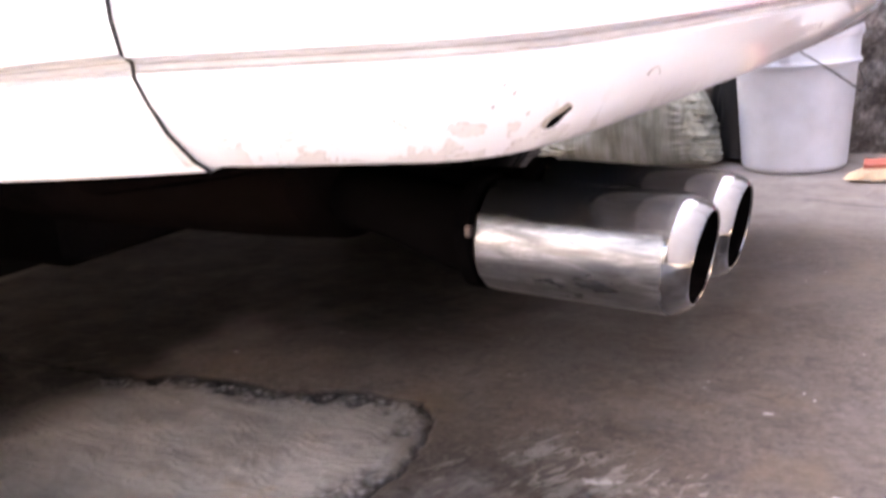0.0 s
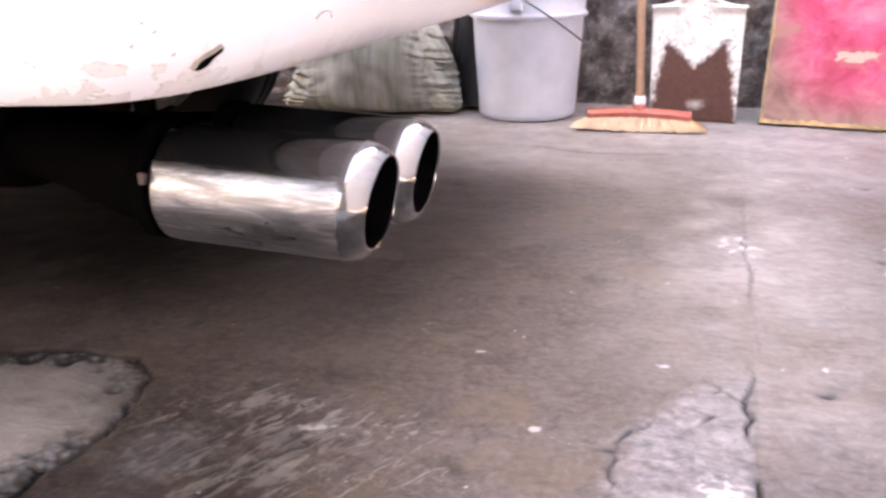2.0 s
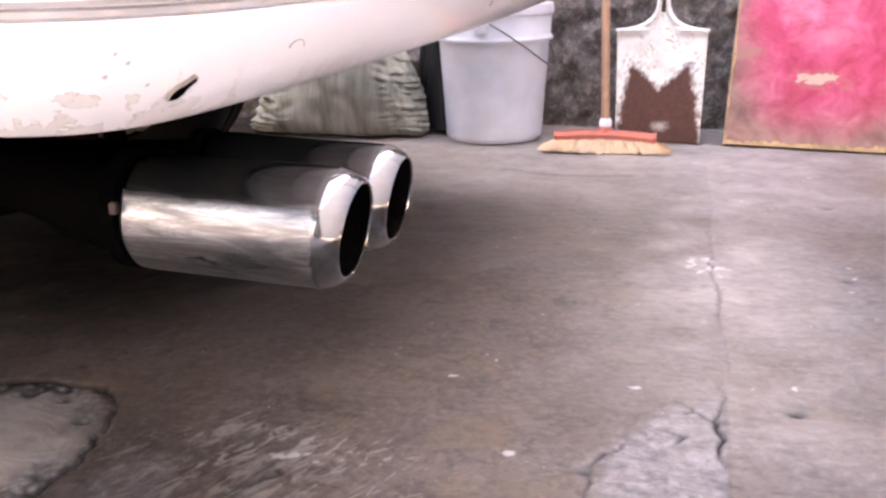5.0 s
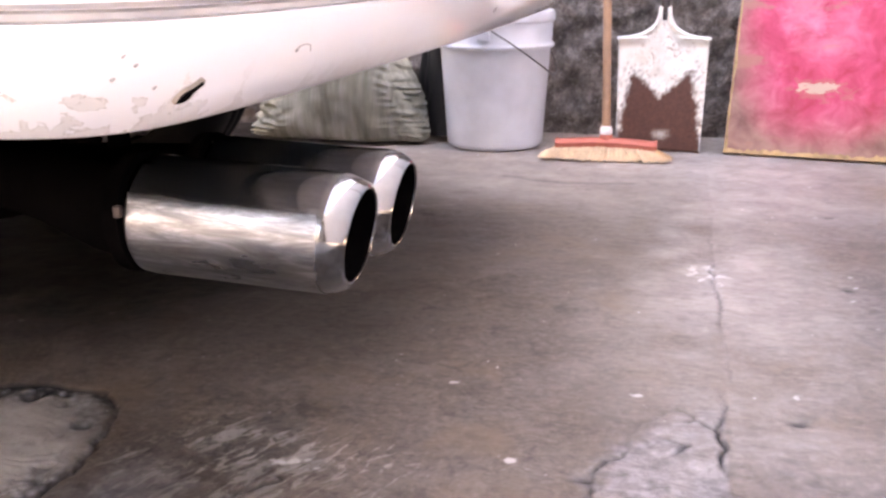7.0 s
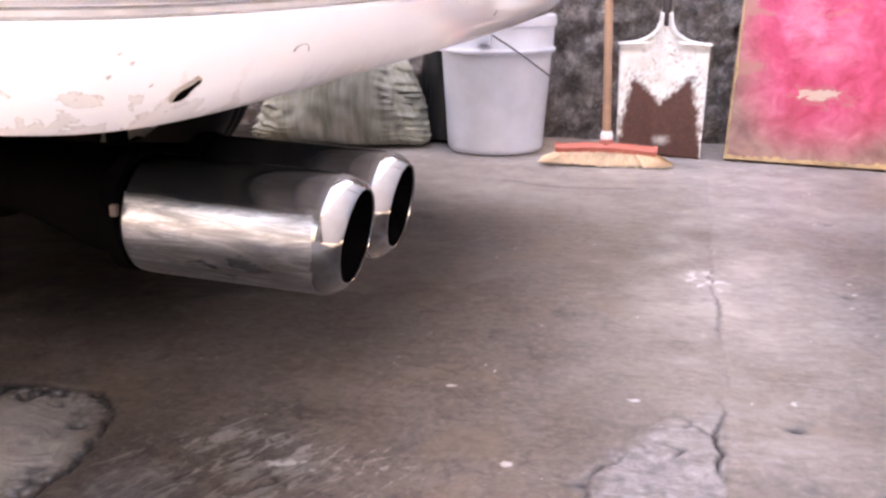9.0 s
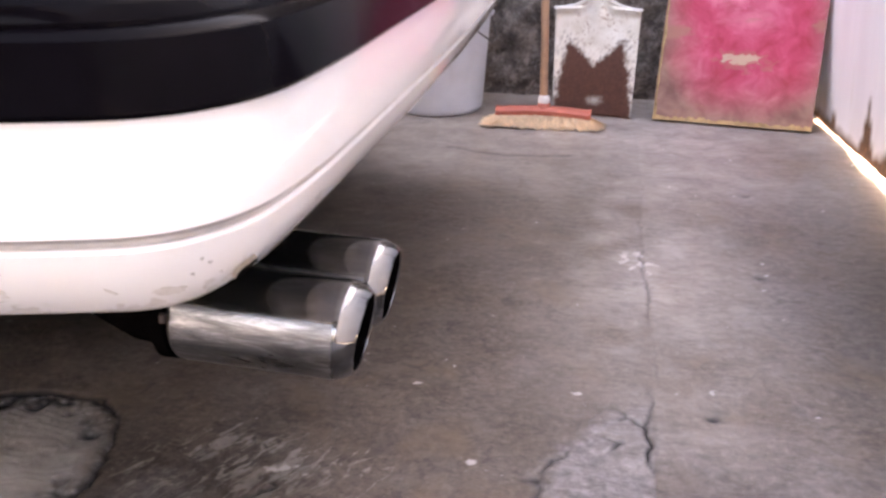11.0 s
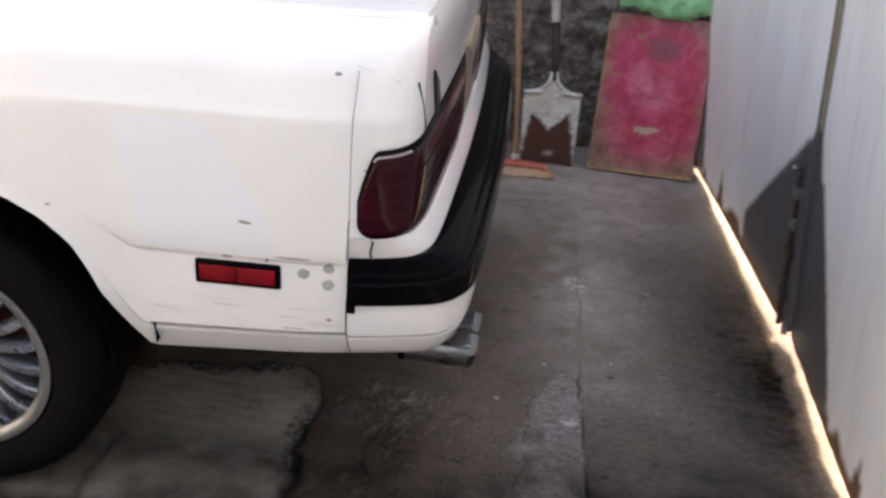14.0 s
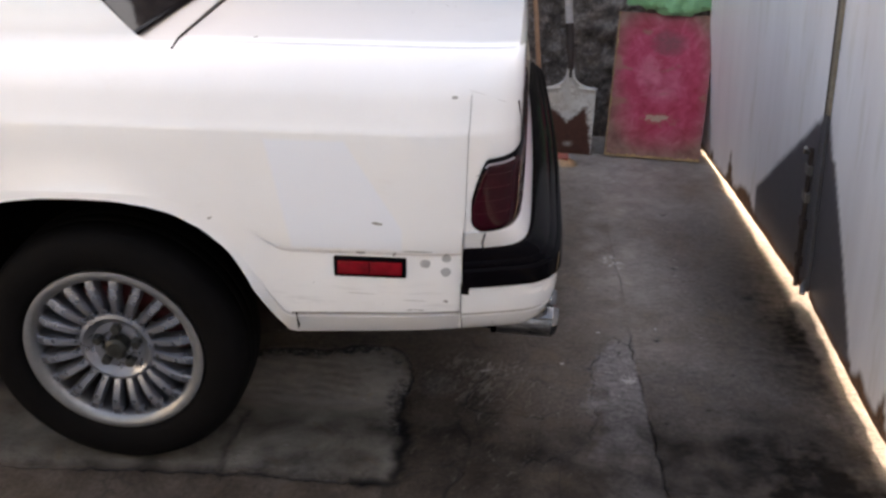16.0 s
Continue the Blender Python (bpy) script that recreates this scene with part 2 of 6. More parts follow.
def car_paint_material():
    m, nt, b = nodes_of("white_car_paint", 0.28)
    vec = coords(nt)
    big, fine = noise_of(nt, vec, 2.5, 4), noise_of(nt, vec, 90.0, 6)
    c = ramp(nt, big, [(0.3, (0.80, 0.795, 0.805)), (0.7, (0.86, 0.855, 0.865))])
    dirt = noise_of(nt, coords(nt, scale=(1, 1, 2.5)), 9.0, 8, 0.7)
    c = mix(nt, calc(nt, "MULTIPLY", step(nt, dirt, 0.60, 0.75), 0.12), c, (0.55, 0.49, 0.43))
    sep = nt.nodes.new("ShaderNodeSeparateXYZ")
    nt.links.new(coords(nt), sep.inputs["Vector"])
    above = calc(nt, "SUBTRACT", 0.845, sep.outputs["Z"])
    left = calc(nt, "SUBTRACT", sep.outputs["X"], calc(nt, "ADD", calc(nt, "MULTIPLY", above, 0.2), -0.132))
    right = calc(nt, "SUBTRACT", calc(nt, "ADD", calc(nt, "MULTIPLY", above, 0.62), 0.035), sep.outputs["X"])
    right = calc(nt, "MINIMUM", right, calc(nt, "SUBTRACT", 0.152, sep.outputs["X"]))
    low = calc(nt, "SUBTRACT", sep.outputs["Z"], 0.604)
    near = calc(nt, "SUBTRACT", -0.5, sep.outputs["Y"])
    patch = calc(nt, "MINIMUM", calc(nt, "MINIMUM", left, right), calc(nt, "MINIMUM", calc(nt, "MINIMUM", above, low), near))
    c = mix(nt, calc(nt, "MULTIPLY", step(nt, patch, 0.0, 0.008), 0.9), c, (0.80, 0.83, 0.90))
    # grey smears low on the wing
    smear = step(nt, noise_of(nt, coords(nt, scale=(1.0, 1.0, 7.0)), 8.0, 6, 0.65, 0.4), 0.53, 0.68)
    smear = calc(nt, "MULTIPLY", smear, calc(nt, "MULTIPLY", calc(nt, "MULTIPLY", step(nt, sep.outputs["Z"], 0.535, 0.50), step(nt, sep.outputs["Z"], 0.452, 0.462)), step(nt, sep.outputs["X"], 0.272, 0.24)))
    c = mix(nt, calc(nt, "MULTIPLY", smear, 0.45), c, (0.50, 0.49, 0.50))
    # peeled lacquer low on the bumper corner
    flake = noise_of(nt, vec, 30.0, 7, 0.62, 0.4)
    flake = calc(nt, "ADD", flake, calc(nt, "MULTIPLY", step(nt, sep.outputs["Z"], 0.426, 0.396), 0.21))
    worn = calc(nt, "MULTIPLY", step(nt, flake, 0.665, 0.670), calc(nt, "MULTIPLY", step(nt, sep.outputs["Z"], 0.447, 0.440), calc(nt, "MULTIPLY", step(nt, sep.outputs["X"], 0.29, 0.31), step(nt, sep.outputs["X"], 0.470, 0.440))))
    edge = calc(nt, "MULTIPLY", worn, step(nt, flake, 0.682, 0.673))
    rim = worn
    c = mix(nt, calc(nt, "MULTIPLY", worn, 0.38), c, ramp(nt, fine, [(0.35, (0.42, 0.365, 0.31)), (0.62, (0.60, 0.555, 0.49))]))
    c = mix(nt, calc(nt, "MULTIPLY", edge, 0.5), c, (0.25, 0.21, 0.17))
    specks = step(nt, noise_of(nt, vec, 34.0, 2, 0.4), 0.775, 0.79)
    c = mix(nt, calc(nt, "MULTIPLY", specks, 0.7), c, (0.14, 0.11, 0.10))
    nt.links.new(c, b.inputs["Base Color"])
    nt.links.new(calc(nt, "ADD", step(nt, fine, -2.2, 4.5), calc(nt, "MULTIPLY", rim, 0.3)), b.inputs["Roughness"])
    b.inputs["Coat Weight"].default_value, b.inputs["Coat Roughness"].default_value = 1.0, 0.05
    return m


def lamp_material():
    m, nt, b = nodes_of("dark_red_lens", 0.10)
    b.inputs["Specular IOR Level"].default_value = 0.14
    sep = nt.nodes.new("ShaderNodeSeparateXYZ")
    nt.links.new(coords(nt), sep.inputs["Vector"])
    far_side = calc(nt, "ABSOLUTE", sep.outputs["Y"], 0.0)
    soft = noise_of(nt, coords(nt), 12.0, 3)
    c = ramp(nt, soft, [(0.3, (0.024, 0.0018, 0.005)), (0.7, (0.038, 0.0026, 0.007))])
    smoky = calc(nt, "MULTIPLY", step(nt, far_side, 0.785, 0.775), step(nt, far_side, 0.525, 0.535))
    c = mix(nt, smoky, c, (0.018, 0.005, 0.007))
    c = mix(nt, step(nt, far_side, 0.530, 0.520), c, (0.055, 0.003, 0.010))
    nt.links.new(c, b.inputs["Base Color"])
    return m


def chrome_material():
    m, nt, b = nodes_of("polished_chrome", 0.06, 0.95)
    vec = coords(nt, scale=(0.25, 1, 1))
    f = noise_of(nt, vec, 70.0, 6, 0.7)
    g = noise_of(nt, coords(nt), 14.0, 4)
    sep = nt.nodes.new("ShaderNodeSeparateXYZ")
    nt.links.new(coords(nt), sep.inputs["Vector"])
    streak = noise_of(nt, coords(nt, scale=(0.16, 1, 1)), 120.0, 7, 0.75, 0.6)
    # lower half: scuffs, lightened further to carry the bright reflection
    scuff_light = calc(nt, "MULTIPLY", calc(nt, "MULTIPLY", step(nt, sep.outputs["Z"], 0.024, 0.018), step(nt, sep.outputs["X"], 0.131, 0.126)), calc(nt, "ADD", calc(nt, "MULTIPLY", step(nt, noise_of(nt, coords(nt, scale=(0.35, 1, 1)), 22.0, 5), 0.36, 0.58), 0.45), 0.55))
    # far darker than chrome: the dim mirrored underside is in the colour
    c = ramp(nt, f, [(0.3, (0.115, 0.113, 0.117)), (0.7, (0.165, 0.163, 0.167))])
    c = mix(nt, calc(nt, "MULTIPLY", scuff_light, 0.8), c, ramp(nt, streak, [(0.39, (0.13, 0.13, 0.136)), (0.5, (0.25, 0.25, 0.26)), (0.61, (0.48, 0.48, 0.50))]))
    # lip lighter than the tube, its reflection put into the colour
    c = mix(nt, step(nt, sep.outputs["X"], 0.127, 0.130), c, ramp(nt, f, [(0.3, (0.17, 0.17, 0.174)), (0.7, (0.23, 0.23, 0.235))]))
    nt.links.new(c, b.inputs["Base Color"])
    nt.links.new(calc(nt, "ADD", calc(nt, "MULTIPLY", scuff_light, 0.34), calc(nt, "ADD", calc(nt, "MULTIPLY", step(nt, f, 0.45, 0.75), 0.14), 0.06)), b.inputs["Roughness"])
    relief(nt, b, calc(nt, "ADD", g, calc(nt, "MULTIPLY", f, 0.2)), 0.10, 0.002)
    return m


def gate_material():
    m, nt, b = nodes_of("white_painted_sheet_metal", 0.55)
    vec = coords(nt)
    streak = noise_of(nt, coords(nt, scale=(1, 4, 0.5)), 2.0, 5, 0.5)
    fine = noise_of(nt, vec, 80.0, 6, 0.7)
    c = ramp(nt, streak, [(0.3, (0.74, 0.70, 0.715)), (0.7, (0.84, 0.81, 0.825))])
    c = mix(nt, calc(nt, "MULTIPLY", step(nt, noise_of(nt, coords(nt, scale=(1, 5, 0.8)), 2.4, 5), 0.56, 0.72), 0.35), c, (0.42, 0.36, 0.24))
    c = mix(nt, step(nt, fine, 0.735, 0.77), c, (0.13, 0.09, 0.08))
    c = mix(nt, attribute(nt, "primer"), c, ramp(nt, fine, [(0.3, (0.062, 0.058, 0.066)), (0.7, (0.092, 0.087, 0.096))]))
    c = mix(nt, attribute(nt, "rust"), c, ramp(nt, fine, [(0.35, (0.05, 0.025, 0.014)), (0.65, (0.19, 0.085, 0.035))]))
    nt.links.new(c, b.inputs["Base Color"])
    nt.links.new(calc(nt, "ADD", calc(nt, "MULTIPLY", attribute(nt, "rust"), 0.35), 0.5), b.inputs["Roughness"])
    relief(nt, b, calc(nt, "ADD", fine, calc(nt, "MULTIPLY", streak, 2.0)), 0.2, 0.002)
    return m


def board_material():
    m, nt, b = nodes_of("pink_sprayed_board", 0.7)
    tc = nt.nodes.new("ShaderNodeTexCoord")
    sep = nt.nodes.new("ShaderNodeSeparateXYZ")
    nt.links.new(tc.outputs["Generated"], sep.inputs["Vector"])
    vec = coords(nt)
    big, mid, fine = noise_of(nt, vec, 7.0, 5), noise_of(nt, vec, 16.0, 6, 0.6, 0.6), noise_of(nt, vec, 110.0, 6, 0.7)
    dx = calc(nt, "ABSOLUTE", calc(nt, "SUBTRACT", sep.outputs["X"], 0.52))
    dz = calc(nt, "ABSOLUTE", calc(nt, "SUBTRACT", sep.outputs["Z"], 0.54))
    d = calc(nt, "ADD", calc(nt, "POWER", calc(nt, "MULTIPLY", dx, 1.98), 3.0), calc(nt, "POWER", calc(nt, "MULTIPLY", dz, 1.93), 3.0))
    d = calc(nt, "ADD", d, calc(nt, "MULTIPLY", calc(nt, "SUBTRACT", big, 0.5), 0.75))
    wood = ramp(nt, mid, [(0.3, (0.19, 0.080, 0.064)), (0.7, (0.37, 0.205, 0.165))])
    pink = ramp(nt, mid, [(0.28, (0.37, 0.016, 0.042)), (0.5, (0.50, 0.045, 0.106)), (0.74, (0.62, 0.12, 0.20))])
    c = mix(nt, step(nt, d, 1.0, 0.25), wood, pink)
    jag = noise_of(nt, coords(nt, scale=(1, 1, 1.6)), 26.0, 5, 0.6, 1.2)

    def blot(cx, cz, rx, rz, soft, rough_by):
        ex = calc(nt, "POWER", calc(nt, "ABSOLUTE", calc(nt, "DIVIDE", calc(nt, "SUBTRACT", sep.outputs["X"], cx), rx)), 2.0)
        ez = calc(nt, "POWER", calc(nt, "ABSOLUTE", calc(nt, "DIVIDE", calc(nt, "SUBTRACT", sep.outputs["Z"], cz), rz)), 2.0)
        e = calc(nt, "ADD", calc(nt, "ADD", ex, ez), calc(nt, "MULTIPLY", calc(nt, "SUBTRACT", jag, 0.5), rough_by))
        return step(nt, e, 1.0, 1.0 - soft)
    c = mix(nt, calc(nt, "MULTIPLY", blot(0.57, 0.80, 0.20, 0.10, 1.0, 1.4), 0.85), c, (0.20, 0.07, 0.075))
    c = mix(nt, calc(nt, "MULTIPLY", blot(0.40, 0.60, 0.15, 0.14, 1.0, 2.2), 0.35), c, (0.78, 0.30, 0.39))
    c = mix(nt, calc(nt, "MULTIPLY", blot(0.60, 0.52, 0.14, 0.14, 1.0, 2.2), 0.22), c, (0.74, 0.24, 0.33))
    c = mix(nt, calc(nt, "MULTIPLY", blot(0.50, 0.46, 0.20, 0.05, 1.0, 1.6), 0.35), c, (0.72, 0.26, 0.34))
    c = mix(nt, calc(nt, "MULTIPLY", blot(0.52, 0.285, 0.18, 0.05, 0.7, 5.0), 0.5), c, (0.36, 0.14, 0.10))
    c = mix(nt, calc(nt, "MULTIPLY", blot(0.50, 0.292, 0.11, 0.019, 0.3, 8.0), 0.9), c, (0.46, 0.33, 0.25))
    worn = noise_of(nt, coords(nt, scale=(1, 1, 2.2)), 5.5, 4, 0.55)
    c = mix(nt, calc(nt, "MULTIPLY", step(nt, worn, 0.63, 0.68), 0.7), c, (0.34, 0.15, 0.11))
    c = mix(nt, calc(nt, "MULTIPLY", step(nt, fine, 0.62, 0.74), 0.2), c, (0.60, 0.40, 0.35))
    nt.links.new(c, b.inputs["Base Color"])
    relief(nt, b, calc(nt, "ADD", fine, mid), 0.3, 0.002)
    return m


def shovel_material():
    m, nt, b = nodes_of("cream_paint_and_rust", 0.5)
    vec = coords(nt)
    fine, mid = noise_of(nt, vec, 120.0, 6, 0.7), noise_of(nt, vec, 30.0, 6, 0.6)
    cream = ramp(nt, mid, [(0.3, (0.62, 0.57, 0.50)), (0.65, (0.78, 0.75, 0.70))])
    cream = mix(nt, calc(nt, "MULTIPLY", calc(nt, "MULTIPLY", step(nt, fine, 0.50, 0.62), step(nt, noise_of(nt, vec, 18.0, 4), 0.45, 0.6)), 0.8), cream, (0.30, 0.18, 0.11))
    rust = ramp(nt, fine, [(0.3, (0.060, 0.018, 0.011)), (0.7, (0.115, 0.038, 0.022))])
    nt.links.new(mix(nt, attribute(nt, "rust"), cream, rust), b.inputs["Base Color"])
    nt.links.new(calc(nt, "ADD", calc(nt, "MULTIPLY", attribute(nt, "rust"), 0.3), 0.4), b.inputs["Roughness"])
    relief(nt, b, fine, 0.25, 0.001)
    return m


def sack_material():
    m, nt, b = nodes_of("woven_sack", 0.8)
    vec = coords(nt)
    w1 = nt.nodes.new("ShaderNodeTexWave")
    w1.bands_direction = "X"
    w1.inputs["Scale"].default_value, w1.inputs["Distortion"].default_value = 95.0, 1.5
    w2 = nt.nodes.new("ShaderNodeTexWave")
    w2.bands_direction = "Z"
    w2.inputs["Scale"].default_value, w2.inputs["Distortion"].default_value = 95.0, 1.5
    for w in (w1, w2):
        nt.links.new(vec, w.inputs["Vector"])
    weave = calc(nt, "MULTIPLY", w1.outputs["Fac"], w2.outputs["Fac"])
    stripe = noise_of(nt, coords(nt, scale=(9, 1, 1.2)), 6.0, 6)
    c = ramp(nt, stripe, [(0.33, (0.17, 0.168, 0.128)), (0.5, (0.25, 0.246, 0.203)), (0.70, (0.36, 0.35, 0.315))])
    c = mix(nt, 0.35, c, ramp(nt, weave, [(0.1, (0.5, 0.5, 0.5)), (0.6, (1, 1, 1))]), "MULTIPLY")
    nt.links.new(c, b.inputs["Base Color"])
    relief(nt, b, calc(nt, "ADD", weave, calc(nt, "MULTIPLY", noise_of(nt, vec, 25.0, 5), 3.0)), 0.5, 0.003)
    return m


M = {
    "concrete": concrete_material(),
    "stucco": stucco_material(),
    "paint": car_paint_material(),
    "lens": lamp_material(),
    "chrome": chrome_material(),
    "gate": gate_material(),
    "board": board_material(),
    "shovel": shovel_material(),
    "sack": sack_material(),
    "sackpale": plain("pale_sack_folds", (0.31, 0.305, 0.25), 0.75, 0, 0.5, 60, 0.5),
    "trim": plain("black_bumper_plastic", (0.0030, 0.0023, 0.0034), 0.13, 0, 0.4, 40, 0.02, spec=0.032),
    "rubber": plain("tyre_rubber", (0.0046, 0.0040, 0.0042), 0.75, 0, 0.4, 60, 0.2, spec=0.07),
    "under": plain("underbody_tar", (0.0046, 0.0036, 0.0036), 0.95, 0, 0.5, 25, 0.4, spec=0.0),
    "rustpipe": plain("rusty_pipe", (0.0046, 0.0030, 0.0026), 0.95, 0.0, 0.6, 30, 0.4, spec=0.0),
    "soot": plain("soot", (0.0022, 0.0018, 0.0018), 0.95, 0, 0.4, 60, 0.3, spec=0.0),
    "alloy": plain("silver_alloy", (0.31, 0.325, 0.37), 0.28, 0.85, 0.14, 30, 0.03),
    "alloyrim": plain("machined_rim_edge", (0.28, 0.283, 0.295), 0.36, 0.80, 0.18, 60, 0.08),
    "grease": plain("greasy_bare_steel", (0.060, 0.060, 0.056), 0.38, 0.7, 0.5, 60, 0.3),
    "drum": plain("red_brake_drum", (0.12, 0.015, 0.018), 0.6, 0, 0.4, 40, 0.2),
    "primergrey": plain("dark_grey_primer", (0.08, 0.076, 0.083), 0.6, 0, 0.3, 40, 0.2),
    # near black, so the shade under the car is in the colour
    "floor_shade": plain("shade_black_concrete", (0.008, 0.007, 0.007), 0.85, 0, 0.5, 6, 0.3, spec=0.0),
    "yard": plain("yard_paving", (0.24, 0.243, 0.25), 0.9, 0, 0.3, 3, 0.3),
    "street": plain("pale_street_concrete", (0.20, 0.212, 0.25), 0.9, 0, 0.2, 5, 0.3),
    "steel": plain("dull_steel", (0.22, 0.21, 0.20), 0.45, 0.8, 0.4, 60, 0.2),
    "glass": plain("dark_window_glass", (0.008, 0.007, 0.009), 0.05, 0, 0.2, 5, 0.0, spec=0.2),
    "primer": plain("grey_primer", (0.42, 0.42, 0.43), 0.7, 0, 0.2, 60, 0.2),
    "smoke": plain("smoked_groove", (0.006, 0.002, 0.003), 0.9, 0, 0.2, 40, 0.0, spec=0.0),
    "clearlens": plain("clear_lens_edge", (0.36, 0.30, 0.32), 0.25, 0, 0.3, 40, 0.0),
    "rib": plain("pale_lens_rib", (0.055, 0.010, 0.016), 0.6, 0, 0.2, 40, 0.0, spec=0.08),
    "bare": plain("bare_bumper_plastic", (0.30, 0.25, 0.21), 0.7, 0, 0.5, 200, 0.3),
    "gap": plain("panel_gap", (0.02, 0.018, 0.018), 0.9, 0, 0.3, 60, 0.0),
    "marker": plain("red_marker_lens", (0.25, 0.005, 0.012), 0.2, 0, 0.6, 26, 0.2, spec=0.2),
    "bucket": plain("dusty_white_plastic", (0.57, 0.585, 0.63), 0.5, 0, 0.16, 14, 0.15),
    "wire": plain("bucket_wire", (0.10, 0.09, 0.09), 0.5, 0.6, 0.3, 60, 0.1),
    "black": plain("black_plastic_sheet", (0.010, 0.009, 0.010), 0.45, 0, 0.4, 30, 0.3),
    "broomred": plain("orange_red_plastic", (0.52, 0.13, 0.088), 0.5, 0, 0.25, 40, 0.15),
    "bristle": plain("straw_bristles", (0.84, 0.60, 0.40), 0.8, 0, 0.35, 120, 0.2),
    "splinter": plain("bare_splintered_wood", (0.42, 0.27, 0.13), 0.8, 0, 0.5, 70, 0.4),
    "wood": plain("broom_handle_wood", (0.36, 0.19, 0.11), 0.6, 0, 0.3, 40, 0.2),
    "greywood": plain("weathered_handle", (0.46, 0.41, 0.40), 0.65, 0, 0.3, 40, 0.2),
    "whitecap": plain("white_plastic_cap", (0.75, 0.72, 0.70), 0.45, 0, 0.1, 40, 0.1),
    "darksteel": plain("dark_steel_socket", (0.055, 0.038, 0.034), 0.6, 0.4, 0.4, 60, 0.2),
    "green": plain("green_plastic_bag", (0.22, 0.52, 0.26), 0.35, 0, 0.25, 30, 0.2),
    "roof": plain("grey_roof_sheet", (0.30, 0.29, 0.28), 0.8, 0, 0.3, 8, 0.2),
    "block": plain("rendered_wall", (0.26, 0.258, 0.25), 0.9, 0, 0.25, 10, 0.4),
    "plate": plain("plate_face", (0.20, 0.185, 0.165), 0.4, 0.2, 0.15, 30, 0.1),
    "greyplastic": plain("grey_plastic", (0.33, 0.32, 0.31), 0.4, 0, 0.2, 40, 0.1),
    "seam": plain("dirty_seam", (0.46, 0.44, 0.425), 0.5, 0, 0.3, 30, 0.1),
    "tan": plain("tan_rusted_strip", (0.30, 0.24, 0.18), 0.7, 0.1, 0.4, 40, 0.3),
}


# ---- building helpers ----
def mesh_object(name, verts, faces, material, parent=None, label="", smooth=True, sharp=35.0):
    me = bpy.data.meshes.new(name)
    me.from_pydata([tuple(v) for v in verts], [], [tuple(f) for f in faces])
    me.materials.append(M[material])
    bm = bmesh.new()
    bm.from_mesh(me)
    bmesh.ops.recalc_face_normals(bm, faces=bm.faces)
    bm.to_mesh(me)
    bm.free()
    if smooth:
        me.polygons.foreach_set("use_smooth", [True] * len(me.polygons))
        me.set_sharp_from_angle(angle=radians(sharp))
    ob = new(name, me)
    if parent is not None:
        ob.parent = parent
    if label:
        ob["label"] = label
    return ob


def part(name, bm, material, parent=None, label="", smooth=True, sharp=35.0):
    me = bpy.data.meshes.new(name)
    bmesh.ops.recalc_face_normals(bm, faces=bm.faces)
    bm.to_mesh(me)
    bm.free()
    me.materials.append(M[material])
    if smooth:
        me.polygons.foreach_set("use_smooth", [True] * len(me.polygons))
        me.set_sharp_from_angle(angle=radians(sharp))
    ob = new(name, me)
    if parent is not None:
        ob.parent = parent
    if label:
        ob["label"] = label
    return ob


def thing(name, label, category, group="", at=(0, 0, 0)):
    ob = new(name)
    ob.location = at
    return tagged(ob, label, category, group)


def grid_faces(nu, nv, closed_u=False, closed_v=False):
    f = []
    for i in range(nu if closed_u else nu - 1):
        for j in range(nv if closed_v else nv - 1):
            a, b = i, (i + 1) % nu
            c, d = j, (j + 1) % nv
            f.append((a * nv + c, b * nv + c, b * nv + d, a * nv + d))
    return f


def box(bm, lo, hi, bevel=0.0):
    m = Matrix.LocRotScale(((lo[0] + hi[0]) / 2, (lo[1] + hi[1]) / 2, (lo[2] + hi[2]) / 2), None, (hi[0] - lo[0], hi[1] - lo[1], hi[2] - lo[2]))
    r = bmesh.ops.create_cube(bm, size=1, matrix=m)
    if bevel:
        es = list({e for v in r["verts"] for e in v.link_edges})
        bmesh.ops.bevel(bm, geom=es, offset=bevel, segments=2, affect="EDGES", profile=0.5)


def turned(bm, profile, axis_point=(0, 0, 0), axis="z", seg=32, closed=False):
    """A turned form: profile rows of (radius, height along the axis)."""
    rings = []
    for r, h in profile:
        ring = []
        for k in range(seg):
            a = 2 * math.pi * k / seg
            u, v = r * math.cos(a), r * math.sin(a)
            p = {"z": (u, v, h), "x": (h, u, v), "y": (u, h, v)}[axis]
            ring.append(bm.verts.new(Vector(p) + Vector(axis_point)))
        rings.append(ring)
    for a, b in zip(rings, rings[1:] + (rings[:1] if closed else [])):
        for k in range(seg):
            bm.faces.new((a[k], a[(k + 1) % seg], b[(k + 1) % seg], b[k]))
    return rings


